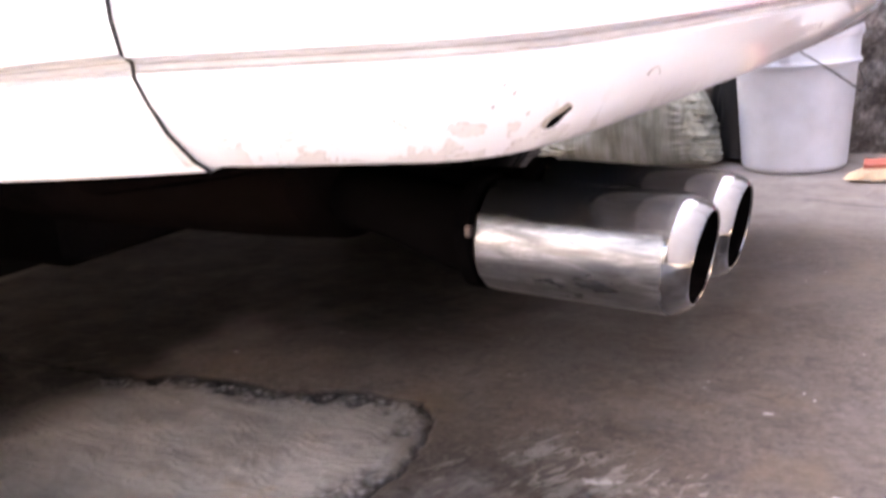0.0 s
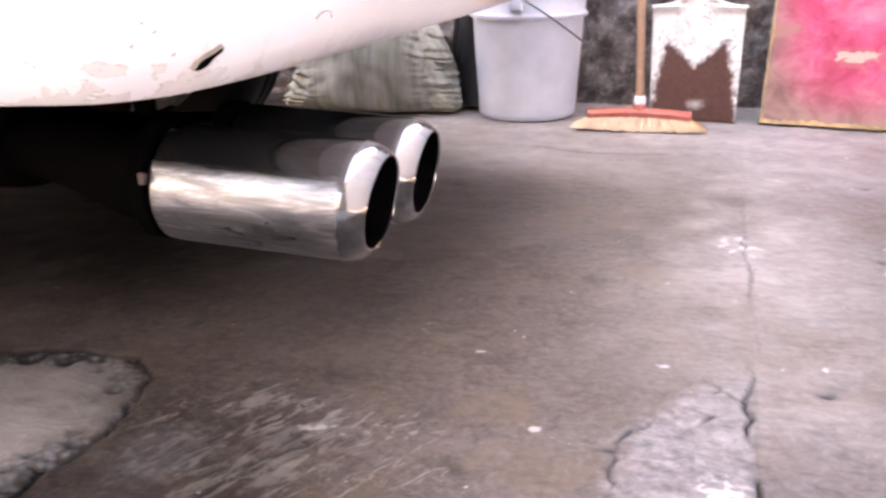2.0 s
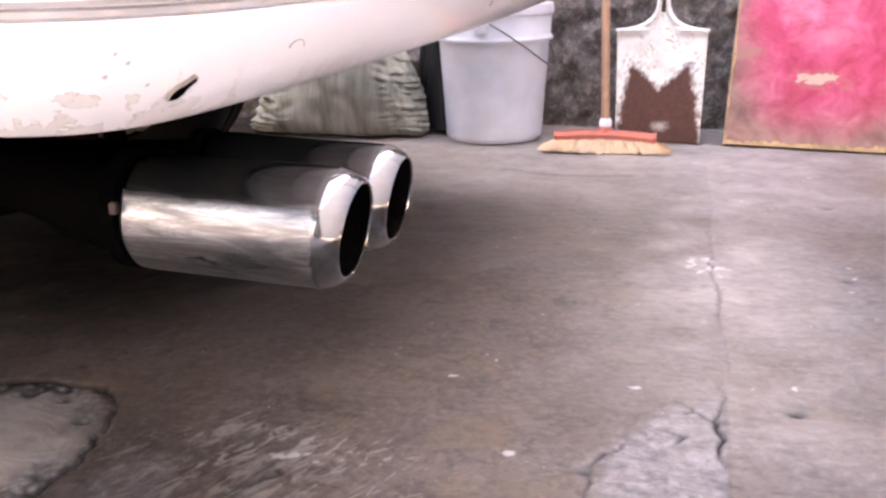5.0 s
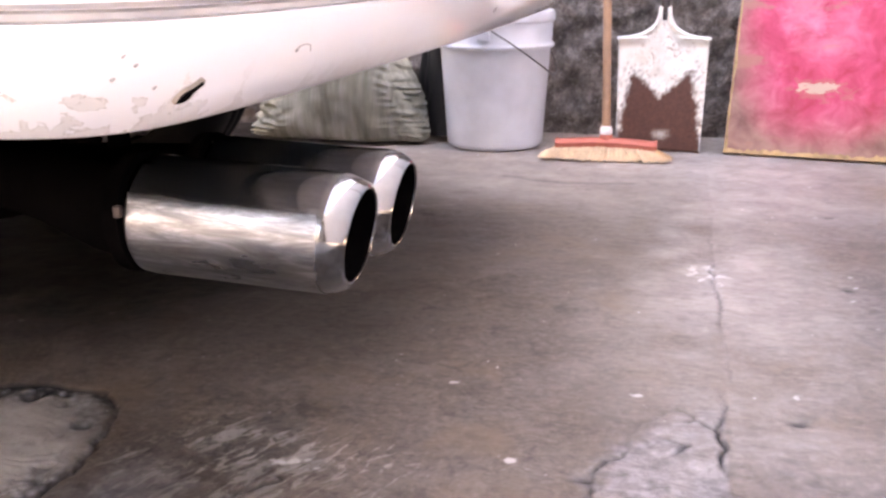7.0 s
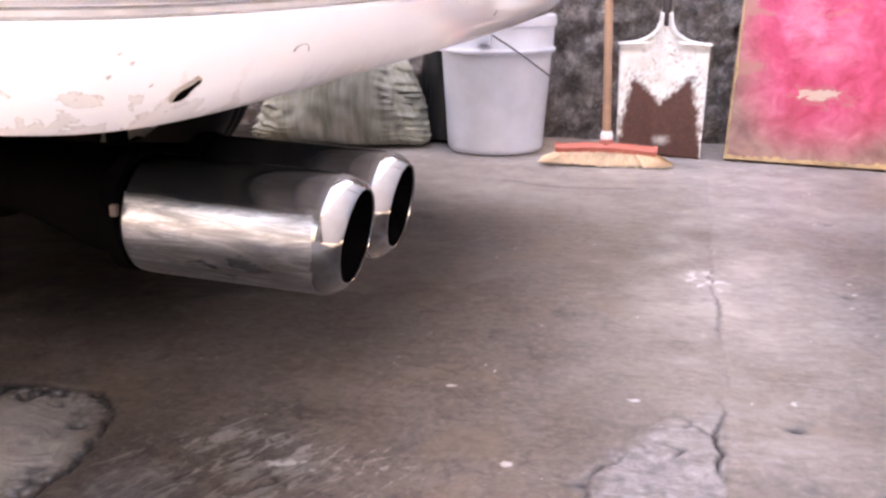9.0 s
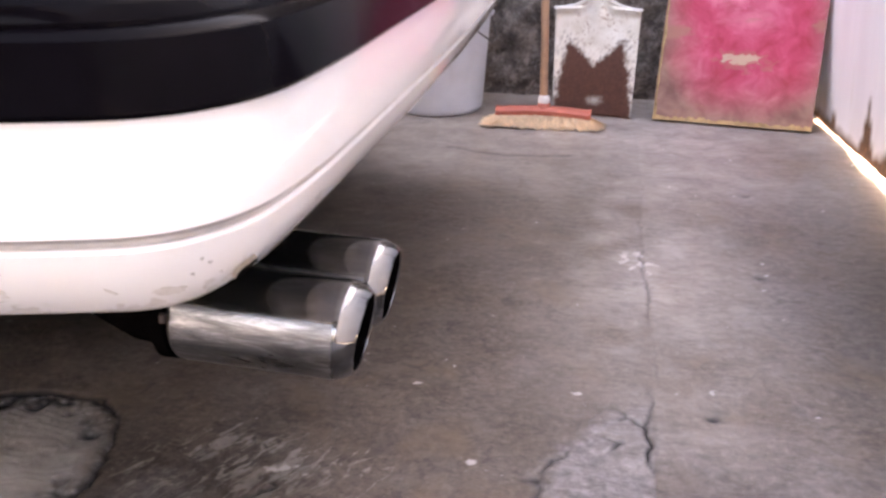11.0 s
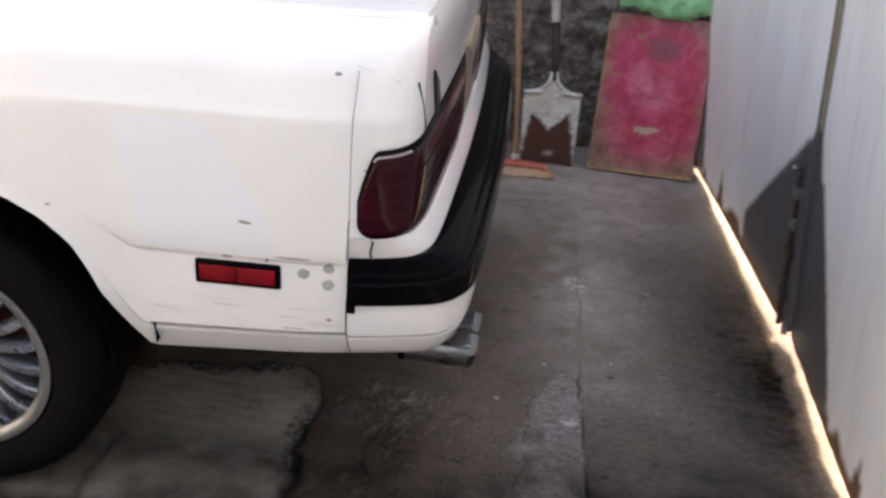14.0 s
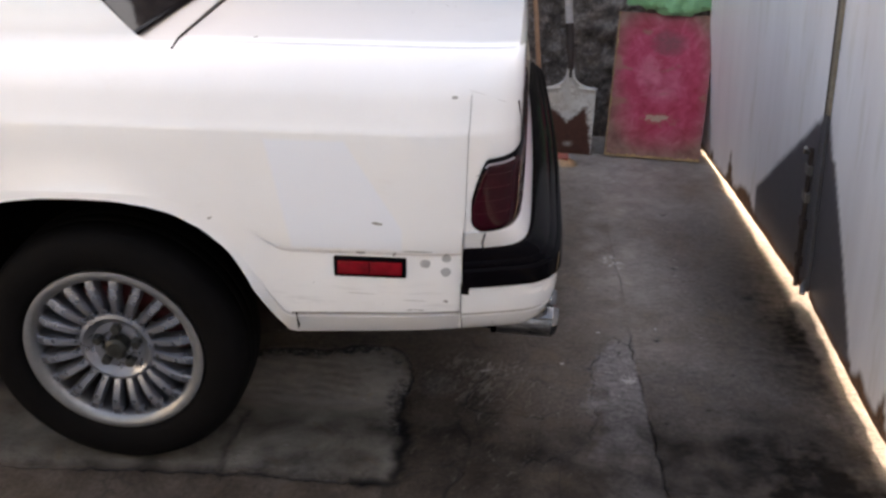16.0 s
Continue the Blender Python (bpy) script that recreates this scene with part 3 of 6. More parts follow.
def tube(bm, points, radius, seg=12, caps=True):
    """A round bar along points; radius may be one number or one for each point."""
    pts = [Vector(p) for p in points]
    radii = radius if isinstance(radius, (list, tuple)) else [radius] * len(pts)
    rings, up = [], Vector((0.13, 0.31, 0.94))
    for i, p in enumerate(pts):
        d = (pts[min(i + 1, len(pts) - 1)] - pts[max(i - 1, 0)]).normalized()
        s = d.cross(up)
        if s.length < 1e-3:
            s = d.cross(Vector((1, 0, 0)))
        s.normalize()
        t = s.cross(d)
        rings.append([bm.verts.new(p + radii[i] * (math.cos(2 * math.pi * k / seg) * s + math.sin(2 * math.pi * k / seg) * t)) for k in range(seg)])
    for a, b in zip(rings, rings[1:]):
        for k in range(seg):
            bm.faces.new((a[k], a[(k + 1) % seg], b[(k + 1) % seg], b[k]))
    if caps:
        bm.faces.new(rings[0][::-1])
        bm.faces.new(rings[-1])


def lerp_rows(rows, x):
    """Straight interpolation in rows of (x, value)."""
    return float(np.interp(x, [r[0] for r in rows], [r[1] for r in rows]))


def wob(x, y, z=0.0, scale=1.0):
    return noise.noise(Vector((x * scale, y * scale, z * scale)))


def set_attribute(ob, name, values):
    a = ob.data.attributes.new(name, "FLOAT", "POINT")
    a.data.foreach_set("value", np.asarray(values, dtype=np.float32))


# ---- floor ----
def distance_to_line(px, py, pts):
    best = np.full(px.shape, 9.0)
    for (x0, y0), (x1, y1) in zip(pts, pts[1:]):
        dx, dy = x1 - x0, y1 - y0
        t = np.clip(((px - x0) * dx + (py - y0) * dy) / (dx * dx + dy * dy), 0, 1)
        best = np.minimum(best, np.hypot(px - x0 - t * dx, py - y0 - t * dy))
    return best


def inside_line(px, py, pts):
    """Which points lie within a closed plan line."""
    inner = np.zeros(px.shape, dtype=bool)
    for (x0, y0), (x1, y1) in zip(pts, pts[1:] + pts[:1]):
        if y0 != y1:
            inner ^= ((py < y0) != (py < y1)) & (px < x0 + (py - y0) * (x1 - x0) / (y1 - y0))
    return inner


def rough_line(pts, step_len=0.007, amount=0.006, seed=0.0):
    """A polyline broken up into a jagged crack."""
    out = []
    for (x0, y0), (x1, y1) in zip(pts, pts[1:]):
        n = max(1, int(math.hypot(x1 - x0, y1 - y0) / step_len))
        for k in range(n):
            t = k / n
            x, y = x0 + (x1 - x0) * t, y0 + (y1 - y0) * t
            out.append((x + amount * 2 * wob(x, y, seed, 23) + amount * wob(x, y, seed + 7, 70) + 0.5 * amount * wob(x, y, seed + 9, 190), y + amount * 2 * wob(x, y, seed + 3, 23) + amount * wob(x, y, seed + 5, 70) + 0.5 * amount * wob(x, y, seed + 8, 190)))
    out.append(pts[-1])
    return out


def build_floor():
    x0, x1, y0, y1 = -1.1, 1.5, 0.25, 3.25
    # finer where the camera passes close
    xs = np.concatenate([np.arange(x0, 0.0, 0.009), np.arange(0.0, 0.90, 0.0028), np.arange(0.90, x1, 0.007), [x1]])
    ys = np.concatenate([np.arange(y0, 0.64, 0.008), np.arange(0.64, 1.72, 0.0030), np.arange(1.72, 2.3, 0.006), np.arange(2.3, y1, 0.010), [y1]])
    nx, ny = len(xs), len(ys)
    gx, gy = np.meshgrid(xs, ys, indexing="ij")
    n1 = np.array([wob(a, b, 0, 3.1) for a, b in zip(gx.ravel(), gy.ravel())]).reshape(gx.shape)
    n2 = np.array([wob(a, b, 4, 14) for a, b in zip(gx.ravel(), gy.ravel())]).reshape(gx.shape)
    n3 = np.array([wob(a, b, 9, 45) for a, b in zip(gx.ravel(), gy.ravel())]).reshape(gx.shape)
    joint = rough_line([(0.775, 0.25), (0.764, 0.70), (0.758, 1.0), (0.752, 1.23), (0.749, 1.36), (0.766, 1.50), (0.760, 1.73), (0.756, 2.0), (0.766, 2.29), (0.762, 2.48), (0.755, 2.80), (0.757, 3.1)], amount=0.004)
    branch = rough_line([(0.750, 1.35), (0.725, 1.365), (0.700, 1.395), (0.665, 1.33), (0.632, 1.245), (0.618, 1.15), (0.63, 1.02), (0.60, 0.9)], amount=0.010, seed=2)
    curl = rough_line([(0.675, 1.29), (0.69, 1.325), (0.715, 1.315), (0.70, 1.285), (0.685, 1.27)], amount=0.003, seed=5)
    far = rough_line([(0.30, 2.55), (0.45, 2.50), (0.60, 2.535)], amount=0.006, seed=6)
    outline = [(-1.0, 1.19), (-0.35, 1.217), (-0.25, 1.262), (-0.125, 1.258), (-0.03, 1.290), (0.06, 1.286), (0.103, 1.258), (0.120, 1.20), (0.128, 1.150), (0.133, 1.12), (0.122, 1.06), (0.110, 1.0), (0.109, 0.945), (0.134, 0.905), (0.134, 0.834), (0.122, 0.70), (-0.056, 0.688), (-0.17, 0.703), (-0.31, 0.70), (-1.0, 0.68)]
    edge = rough_line(outline, amount=0.007, seed=8)
    cross = rough_line([(-0.285, 0.68), (-0.30, 0.80), (-0.28, 0.95)], amount=0.004, seed=9)
    fine_cracks = [rough_line(p, amount=0.010, seed=11 + i) for i, p in enumerate((
        [(0.13, 0.72), (0.30, 0.80), (0.42, 0.78), (0.60, 0.86)], [(0.22, 0.60), (0.30, 0.80), (0.27, 1.0), (0.33, 1.16)],
        [(0.42, 0.78), (0.50, 0.62), (0.66, 0.55)], [(0.758, 0.72), (0.95, 0.70), (1.10, 0.78)], [(0.27, 1.0), (0.46, 0.98), (0.58, 1.05)]))]
    wide = 0.5 + 0.5 * n2
    crack = np.exp(-(distance_to_line(gx, gy, joint) / (0.0012 + 0.0015 * wide)) ** 2) * np.clip(0.50 + 1.0 * n2 + 0.4 * n1, 0.10, 0.85) * np.clip((2.45 - gy) / 0.4, 0.25, 1) * np.where(gy > 1.42, 0.6, 1.0)
    crack = np.maximum(crack, 0.9 * np.exp(-(distance_to_line(gx, gy, branch) / (0.0010 + 0.0022 * wide)) ** 2) * np.clip(0.7 + 1.0 * n2, 0.15, 1))
    crack = np.maximum(crack, 0.8 * np.exp(-(distance_to_line(gx, gy, curl) / 0.0026) ** 2) * np.clip(0.6 + 1.2 * n2, 0.1, 1))
    crack = np.maximum(crack, 0.5 * np.exp(-(distance_to_line(gx, gy, far) / 0.006) ** 2))
    for line in fine_cracks:
        crack = np.maximum(crack, 0.7 * np.exp(-(distance_to_line(gx, gy, line) / 0.0032) ** 2) * np.clip(0.5 + n2, 0.1, 1))
    d_edge = distance_to_line(gx, gy, edge)
    crack = np.maximum(crack, np.exp(-(d_edge / (0.002 + 0.003 * wide + 0.010 * (gx > 0.02) * np.clip((1.08 - gy) / 0.12, 0, 1))) ** 2) * np.clip(0.80 + 0.7 * n2 + 0.4 * n1, np.where(gx > 0.02, 0.45, 0.15), 1))
    inside = inside_line(gx, gy, outline + [(-1.2, 0.68), (-1.2, 1.19)])
    crumble = np.where(inside, np.exp(-(d_edge / 0.055) ** 2), 0) * np.clip(0.10 + 1.3 * n3 + 0.9 * n2 + 0.6 * n1, 0, 1)
    crack = np.maximum(crack, 0.35 * crumble)
    crack = np.maximum(crack, 0.5 * np.exp(-(distance_to_line(gx, gy, cross) / 0.007) ** 2))
    pits = ((1.164, 1.671, 0.018), (0.832, 1.388, 0.012), (0.92, 1.05, 0.010), (1.02, 1.22, 0.008), (0.95, 1.86, 0.012), (1.08, 2.05, 0.010), (0.80, 0.98, 0.009), (0.62, 1.22, 0.012), (1.12, 0.90, 0.012), (0.98, 2.3, 0.009))
    for a, b, r in pits:
        crack = np.maximum(crack, 0.95 * np.exp(-((gx - a + 0.5 * r * n3) ** 2 + (1.35 * (gy - b + 0.6 * r * n2)) ** 2) / (0.85 * r) ** 2) * np.clip(0.8 + 0.9 * n3, 0.2, 1))
    slab = np.where(inside, np.clip(d_edge / 0.03, 0, 1), 0)
    patch = ((gx < 0.755) & (gy < 1.46)).astype(float) * np.clip((gx - 0.615 - 0.05 * n2 - 0.03 * n3) / 0.035, 0, 1) * np.clip((1.42 - 1.6 * np.abs(gx - 0.70) * (gx < 0.70) + 0.05 * n2 + 0.03 * n3 - gy) / 0.05, 0, 1) * np.clip(1.15 - 0.6 * np.abs(n1) - (gy < 0.85) * 0.6, 0, 1)
    strip = np.exp(-((gx - 0.74) / 0.055) ** 2) * np.clip(0.45 + 0.9 * n1 + 0.5 * n2, 0, 1)
    patch = np.clip(np.maximum(np.maximum(patch, 0.7 * strip), np.clip((gx - 0.74 + 0.04 * n2 + 0.03 * n3) / 0.06, 0, 1) * (0.30 + 0.3 * n1 + 0.25 * n2)), 0, 1)
    patch = np.maximum(patch, 0.85 * np.clip(1.6 * np.exp(-((gx - 0.205 + 0.02 * n3) / 0.050) ** 2 - ((gy - 1.10 + 0.03 * n2) / 0.055) ** 2) - 0.3, 0, 1))
    chalk = np.zeros_like(gx)
    for a, b, ra, rb in ((0.75, 1.90, 0.035, 0.06), (0.735, 1.17, 0.028, 0.035), (0.345, 1.19, 0.03, 0.012), (0.46, 1.41, 0.008, 0.008), (0.84, 1.46, 0.02, 0.008), (0.66, 1.42, 0.02, 0.02), (0.55, 1.24, 0.015, 0.012)):
        chalk = np.maximum(chalk, np.exp(-((gx - a + 0.02 * n2) / ra) ** 2 - ((gy - b + 0.02 * n3) / rb) ** 2) * np.clip(0.35 + 1.4 * n3 + 0.5 * n2, 0, 1))
    specks = np.array([wob(a, b, 21, 150) for a, b in zip(gx.ravel(), gy.ravel())]).reshape(gx.shape)
    chalk = np.maximum(chalk, np.clip((specks - 0.70) * 9, 0, 1) * 0.8)
    chalk = chalk * np.clip(0.85 + 1.3 * specks, 0, 1)
    wet_and_shade = np.clip(1.35 * np.exp(-((gx - 1.18) / 0.36) ** 2 - ((gy - 0.52) / 0.66) ** 2) * np.clip(0.82 + 0.40 * n1 + 0.22 * n2 + 0.12 * n3, 0, 1.1), 0, 0.98)
    wet_and_shade = np.maximum(wet_and_shade, 1.0 * np.exp(-((gx - 1.26) / 0.25) ** 2 - ((gy - 1.50) / 0.85) ** 2) * np.clip(0.86 + 0.3 * n1 + 0.15 * n2 + 0.15 * n3, 0, 1))
    # shade below the car, put into the floor colour as a mask
    car_shade = 0.98 / (1 + np.exp(-(gy - 1.41 + 0.06 * n2) / 0.055)) / (1 + np.exp((gx - 0.10 - 0.20 * np.clip(gy - 1.5, 0, 0.6) + 0.06 * n2) / 0.08)) / (1 + np.exp((gy - 2.45) / 0.08))
    # sharper shade behind the wheel, painted in as well
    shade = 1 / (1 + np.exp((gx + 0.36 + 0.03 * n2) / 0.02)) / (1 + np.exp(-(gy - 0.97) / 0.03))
    car_shade = np.maximum(car_shade, 0.97 * shade)
    # half shade at the car's rim, coloured into the floor
    car_half_shade = 0.60 / (1 + np.exp((gx - 0.42 - 0.05 * n1) / 0.07)) / (1 + np.exp(-(gy - 1.42 + 0.05 * n1) / 0.06)) / (1 + np.exp((gy - 2.35) / 0.12))
    car_shade = np.maximum(car_shade, car_half_shade)
    # near floor: grime, plus its weaker light put into the colour
    grime_and_dim = np.clip((np.where(gx < 0.76, 1.20, 1.26) - gy + 0.18 * n1) / 0.42, 0, 1) + 0.35 * np.clip((1.75 - gy + 0.25 * n1) / 0.6, 0, 1) * np.where(gx < 0.76, 1.0, 0.5)
    grime_and_dim = np.clip(grime_and_dim, 0, 1) * np.clip(np.where(gx < 0.76, 0.68, 0.82) + 0.22 * n1 + 0.22 * n2, 0.2, 0.92) * np.where((gx < 0.1) & (gy < 0.69), 0.78, 1.0) * (1 - slab * (0.06 + 0.90 * np.clip((gy - 0.94) / 0.12, 0, 1)))
    wet_and_shade = np.clip(np.maximum(np.maximum(wet_and_shade, car_shade), grime_and_dim), 0, 1) * np.clip((1.308 + 0.012 * n2 + 0.006 * n3 - gx) / 0.035, 0.45, 1)
    # paler colour towards the far end, right of centre and on the slab
    pale_floor = np.clip((gy - 1.75 + 0.3 * n1) / 0.9, 0, 1) * np.clip(0.75 + 0.5 * n1 + 0.4 * n2, 0, 1)
    pale_floor = np.maximum(pale_floor, (np.clip((gx - 0.52 + 0.06 * n2) / 0.22, 0, 1) * np.clip((gy - 1.2) / 0.3, 0, 1) * np.clip((1.02 - gx) / 0.2, 0, 1) * np.clip(0.62 + 0.12 * (gx > 0.76) + 0.6 * n1 + 0.4 * n2, 0, 1)))
    pale_floor = np.maximum(pale_floor, slab * np.clip((gy - 0.90) / 0.15, 0, 1) * np.clip((1.26 - gy) / 0.06, 0, 1) * np.clip(0.54 + 0.38 * np.sin(150 * (gy + 0.15 * gx + 0.07 * n1 + 0.022 * n2)) + 0.5 * n1 + 0.4 * n3, 0, 1))
    loose = np.where(inside & (gx > -0.40), np.exp(-(d_edge / 0.042) ** 4), 0) * np.clip(0.75 + 0.9 * n2 + 0.6 * n3, 0, 1) * np.clip((gy - 0.85) / 0.15, 0.1, 1)
    craze = np.clip((1.22 - gy) / 0.2, 0, 1) * np.clip(0.55 + 0.7 * n1, 0, 1) * (1 - slab)
    peel = np.clip(0.9 * np.exp(-(((gx - 0.338) * 0.92 - (gy - 1.175) * 0.39) / 0.022) ** 2 - (((gy - 1.175) * 0.92 + (gx - 0.338) * 0.39) / 0.05) ** 2) + 1.2 * np.exp(-((gx - 0.31) / 0.16) ** 2 - ((gy - 1.16) / 0.12) ** 2) + 0.6 * np.exp(-((gx - 0.35) / 0.30) ** 2 - ((gy - 0.85) / 0.25) ** 2), 0, 1) * np.clip(0.8 + 0.6 * n2, 0, 1) * (1 - slab)
    crack = np.maximum(crack, 0.85 * loose * np.clip(1.9 * n3 + 0.9 * n2 - 0.05, 0, 1))
    swirl = np.sin(95 * (gy + 0.12 * gx + 0.05 * n1 + 0.012 * n2)) * slab
    gz = 0.0035 * n1 + 0.0018 * n2 + 0.0007 * n3 + 0.0002 * swirl - 0.007 * crack - 0.004 * patch * np.abs(n2) - 0.005 * loose * np.clip(0.4 + n3, 0, 1)
    edge_fade = np.clip(np.minimum(np.minimum(gx - x0, x1 - gx), np.minimum(gy - y0, y1 - gy)) / 0.08, 0, 1)
    gz = np.maximum(gz * edge_fade - 0.013 * (1 - edge_fade), -0.0132)
    verts = np.stack([gx, gy, gz], -1).reshape(-1, 3)
    ob = mesh_object("floor", verts.tolist(), grid_faces(nx, ny), "concrete", sharp=80)
    for n, v in (("crack", crack), ("slab", slab), ("patch", patch), ("chalk", chalk), ("stain_and_shade", wet_and_shade), ("pale_floor", pale_floor), ("crumble", loose), ("craze", craze), ("peel", peel)):
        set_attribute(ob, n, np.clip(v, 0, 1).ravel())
    tagged(ob, "worn grey-brown concrete garage floor with cracks and stains", "floor", kind="structure")
    bm = bmesh.new()
    box(bm, (-14, -14, -0.30), (14, 14, -0.020))
    tagged(part("ground", bm, "yard", smooth=False), "grey paving of the yard and street", "ground", kind="structure")
    # strip added to carry the car's shade beyond the detailed floor
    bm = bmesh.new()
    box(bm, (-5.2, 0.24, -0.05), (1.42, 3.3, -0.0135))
    tagged(part("pavement", bm, "floor_shade", smooth=False), "near-black concrete strip with the parked car's shade in its colour", "pavement", kind="structure")


build_floor()


def build_street():
    bm = bmesh.new()
    box(bm, (1.43, -5.0, -0.05), (9.0, 6.0, -0.0145))
    tagged(part("road", bm, "street", smooth=False), "sunlit pale concrete street outside the gate", "road", kind="structure")


build_street()


# ---- walls, roof ----
def build_walls():
    # rough back wall
    nx, nz = 420, 150
    xs, zs = np.linspace(-5.2, 1.42, nx), np.linspace(-0.02, 2.2, nz)
    front = [(x, 3.17 - 0.030 * wob(x, 0, z, 13) - 0.022 * wob(x, 3, z, 31) - 0.010 * wob(x, 6, z, 60), z) for x in xs for z in zs]
    ob = mesh_object("wall_back", front, grid_faces(nx, nz), "stucco", sharp=80)
    tagged(ob, "dark grey rough stucco wall behind the tools", "wall", kind="structure")
    bm = bmesh.new()
    box(bm, (-5.2, 3.21, -0.02), (1.42, 3.36, 2.2))
    tagged(part("wall_back_core", bm, "block", smooth=False), "plain rendered core of the back wall", "wall", kind="structure")
    bm = bmesh.new()
    box(bm, (-5.35, -6.0, -0.02), (-5.2, 3.36, 2.75))
    tagged(part("wall_side", bm, "block", smooth=False), "plain rendered side wall of the yard", "wall", kind="structure")
    # unseen slab, added to hold back part of the sky
    bm = bmesh.new()
    box(bm, (-5.2, -3.4, 2.62), (1.45, -1.5, 2.74))
    tagged(part("ceiling", bm, "roof", smooth=False), "plain grey roof slab added out of view to cut the sky light", "ceiling", kind="structure")
    # unseen wall, added so that direct sun misses the yard
    bm = bmesh.new()
    box(bm, (1.30, -6.0, -0.02), (1.45, -1.68, 2.60))
    tagged(part("wall_sun_screen", bm, "block", smooth=False), "plain rendered wall added out of view to keep sun off the yard", "wall", kind="structure")
    bm = bmesh.new()
    box(bm, (-5.35, -6.15, -0.02), (4.0, -6.0, 2.2))
    tagged(part("wall_yard", bm, "block", smooth=False), "plain rendered wall at the end of the yard", "wall", kind="structure")


build_walls()


# ---- gate ----
def build_gate():
    LEAN = 0.07  # the gate leans into the yard
    gate = thing("metal_gate", "white sheet-metal gate with rusty bottom and grey primer patch", "gate", at=(0, 0, 0))

    def leaf(name, ya, yb, label):
        n, k = int(abs(yb - ya) / 0.02) + 1, 110
        ys = np.linspace(ya, yb, n)
        verts, primer, rust = [], [], []
        for y in ys:
            bottom = 0.0055 + 0.0019 * max(0.0, 2.9 - y) + 0.006 * wob(y, 1, 0, 6) + 0.004 * wob(y, 2, 0, 30) + (0.009 * min(1.0, max(0.0, (2.75 - y) / 0.4)) if y > 1.69 else 0.0) + (0.003 if y < 1.70 else 0.0) + 0.010 * max(0.0, 1 - abs(y - 1.66) / 0.05)
            for j in range(k):
                t = (j / (k - 1)) ** 1.6
                z = bottom + (2.35 - bottom) * t
                x = (1.275 + 0.058 * (2.81 - y) if y > 1.69 else 1.3477 - 0.022 * (1.68 - y)) - LEAN * z + 0.004 * wob(y, 5, z, 2.2) + (0.0008 if (y - ya) % 0.42 < 0.02 else 0)
                verts.append((x, y, z))
                n1 = wob(y, 7, z, 12) * 0.5 + wob(y, 7, z, 40) * 0.3
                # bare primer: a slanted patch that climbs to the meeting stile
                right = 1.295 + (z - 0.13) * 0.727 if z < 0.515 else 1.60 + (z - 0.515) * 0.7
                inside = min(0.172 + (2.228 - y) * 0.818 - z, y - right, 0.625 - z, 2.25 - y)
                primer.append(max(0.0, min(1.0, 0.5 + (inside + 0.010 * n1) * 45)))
                low = bottom + 0.032 + 0.05 * max(0, wob(y, 11, 0, 7)) + 0.16 * max(0.0, wob(y, 12, 0, 11) - 0.22)
                low += 0.120 * max(0.0, 1 - abs(y - 2.60) / 0.05) + 0.06 * max(0.0, 1 - abs(y - 2.38) / 0.18) + 0.090 * max(0.0, 1 - abs(y - 0.97) / 0.045) + 0.05 * max(0.0, 1 - abs(y - 1.14) / 0.06)
                rust.append(max(0.0, min(1.0, (low - z + 0.02 * n1) * 40)))
        ob = mesh_object(name, verts, grid_faces(n, k), "gate", gate, label, sharp=60)
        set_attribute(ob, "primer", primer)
        set_attribute(ob, "rust", rust)
        sol = ob.modifiers.new("thickness", "SOLIDIFY")
        sol.thickness, sol.offset = 0.003, -1

    def leaned(bm):
        for v in bm.verts:
            v.co.x -= LEAN * v.co.z
        return bm

    leaf("leaf", 3.06, 1.700, "white painted leaf with rust along its bottom")
    leaf("leaf", 1.672, -1.6, "white painted leaf with grey primer at its edge")
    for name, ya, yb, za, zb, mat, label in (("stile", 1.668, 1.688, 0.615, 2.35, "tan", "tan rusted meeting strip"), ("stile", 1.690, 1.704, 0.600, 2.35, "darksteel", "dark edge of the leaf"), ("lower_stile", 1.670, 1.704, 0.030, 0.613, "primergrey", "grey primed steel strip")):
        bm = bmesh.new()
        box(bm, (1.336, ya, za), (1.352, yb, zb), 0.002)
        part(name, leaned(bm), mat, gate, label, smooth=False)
    bm = bmesh.new()
    tube(bm, [(1.328, 1.752, 0.012), (1.328, 1.752, 0.20), (1.329, 1.750, 0.485)], 0.008, 10)
    part("drop_bolt", leaned(bm), "darksteel", gate, "rusty drop bolt")
    for z in (0.09, 0.22, 0.31, 0.40):
        bm = bmesh.new()
        box(bm, (1.320, 1.732, z), (1.340, 1.775, z + 0.032), 0.003)
        part("bolt_keeper", leaned(bm), "darksteel" if z < 0.3 else "steel", gate, smooth=False)
    bm = bmesh.new()
    tube(bm, [(1.329, 1.752, 0.470), (1.306, 1.745, 0.475), (1.300, 1.715, 0.500)], 0.006, 8)
    part("bolt_handle", leaned(bm), "steel", gate)
    bm = bmesh.new()
    tube(bm, [(1.342, 1.69, 0.060), (1.326, 1.675, 0.050), (1.322, 1.655, 0.030)], 0.009, 8)
    part("latch_foot", leaned(bm), "steel", gate, "bright worn latch foot")
    for y, x in ((3.09, 1.262), (-1.66, 1.185)):
        bm = bmesh.new()
        box(bm, (x, y - 0.02, -0.02), (x + 0.08, y + 0.05, 2.6), 0.004)
        part("gate_post", leaned(bm), "darksteel", gate, smooth=False)


build_gate()

# ---- car ----
CY = 1.55  # centre line
car = thing("car", "white three-box saloon with black bumper strip, parked on concrete", "car", at=(0, CY, 0))


def to_car(verts):
    return [(x, y - CY, z) for x, y, z in verts]


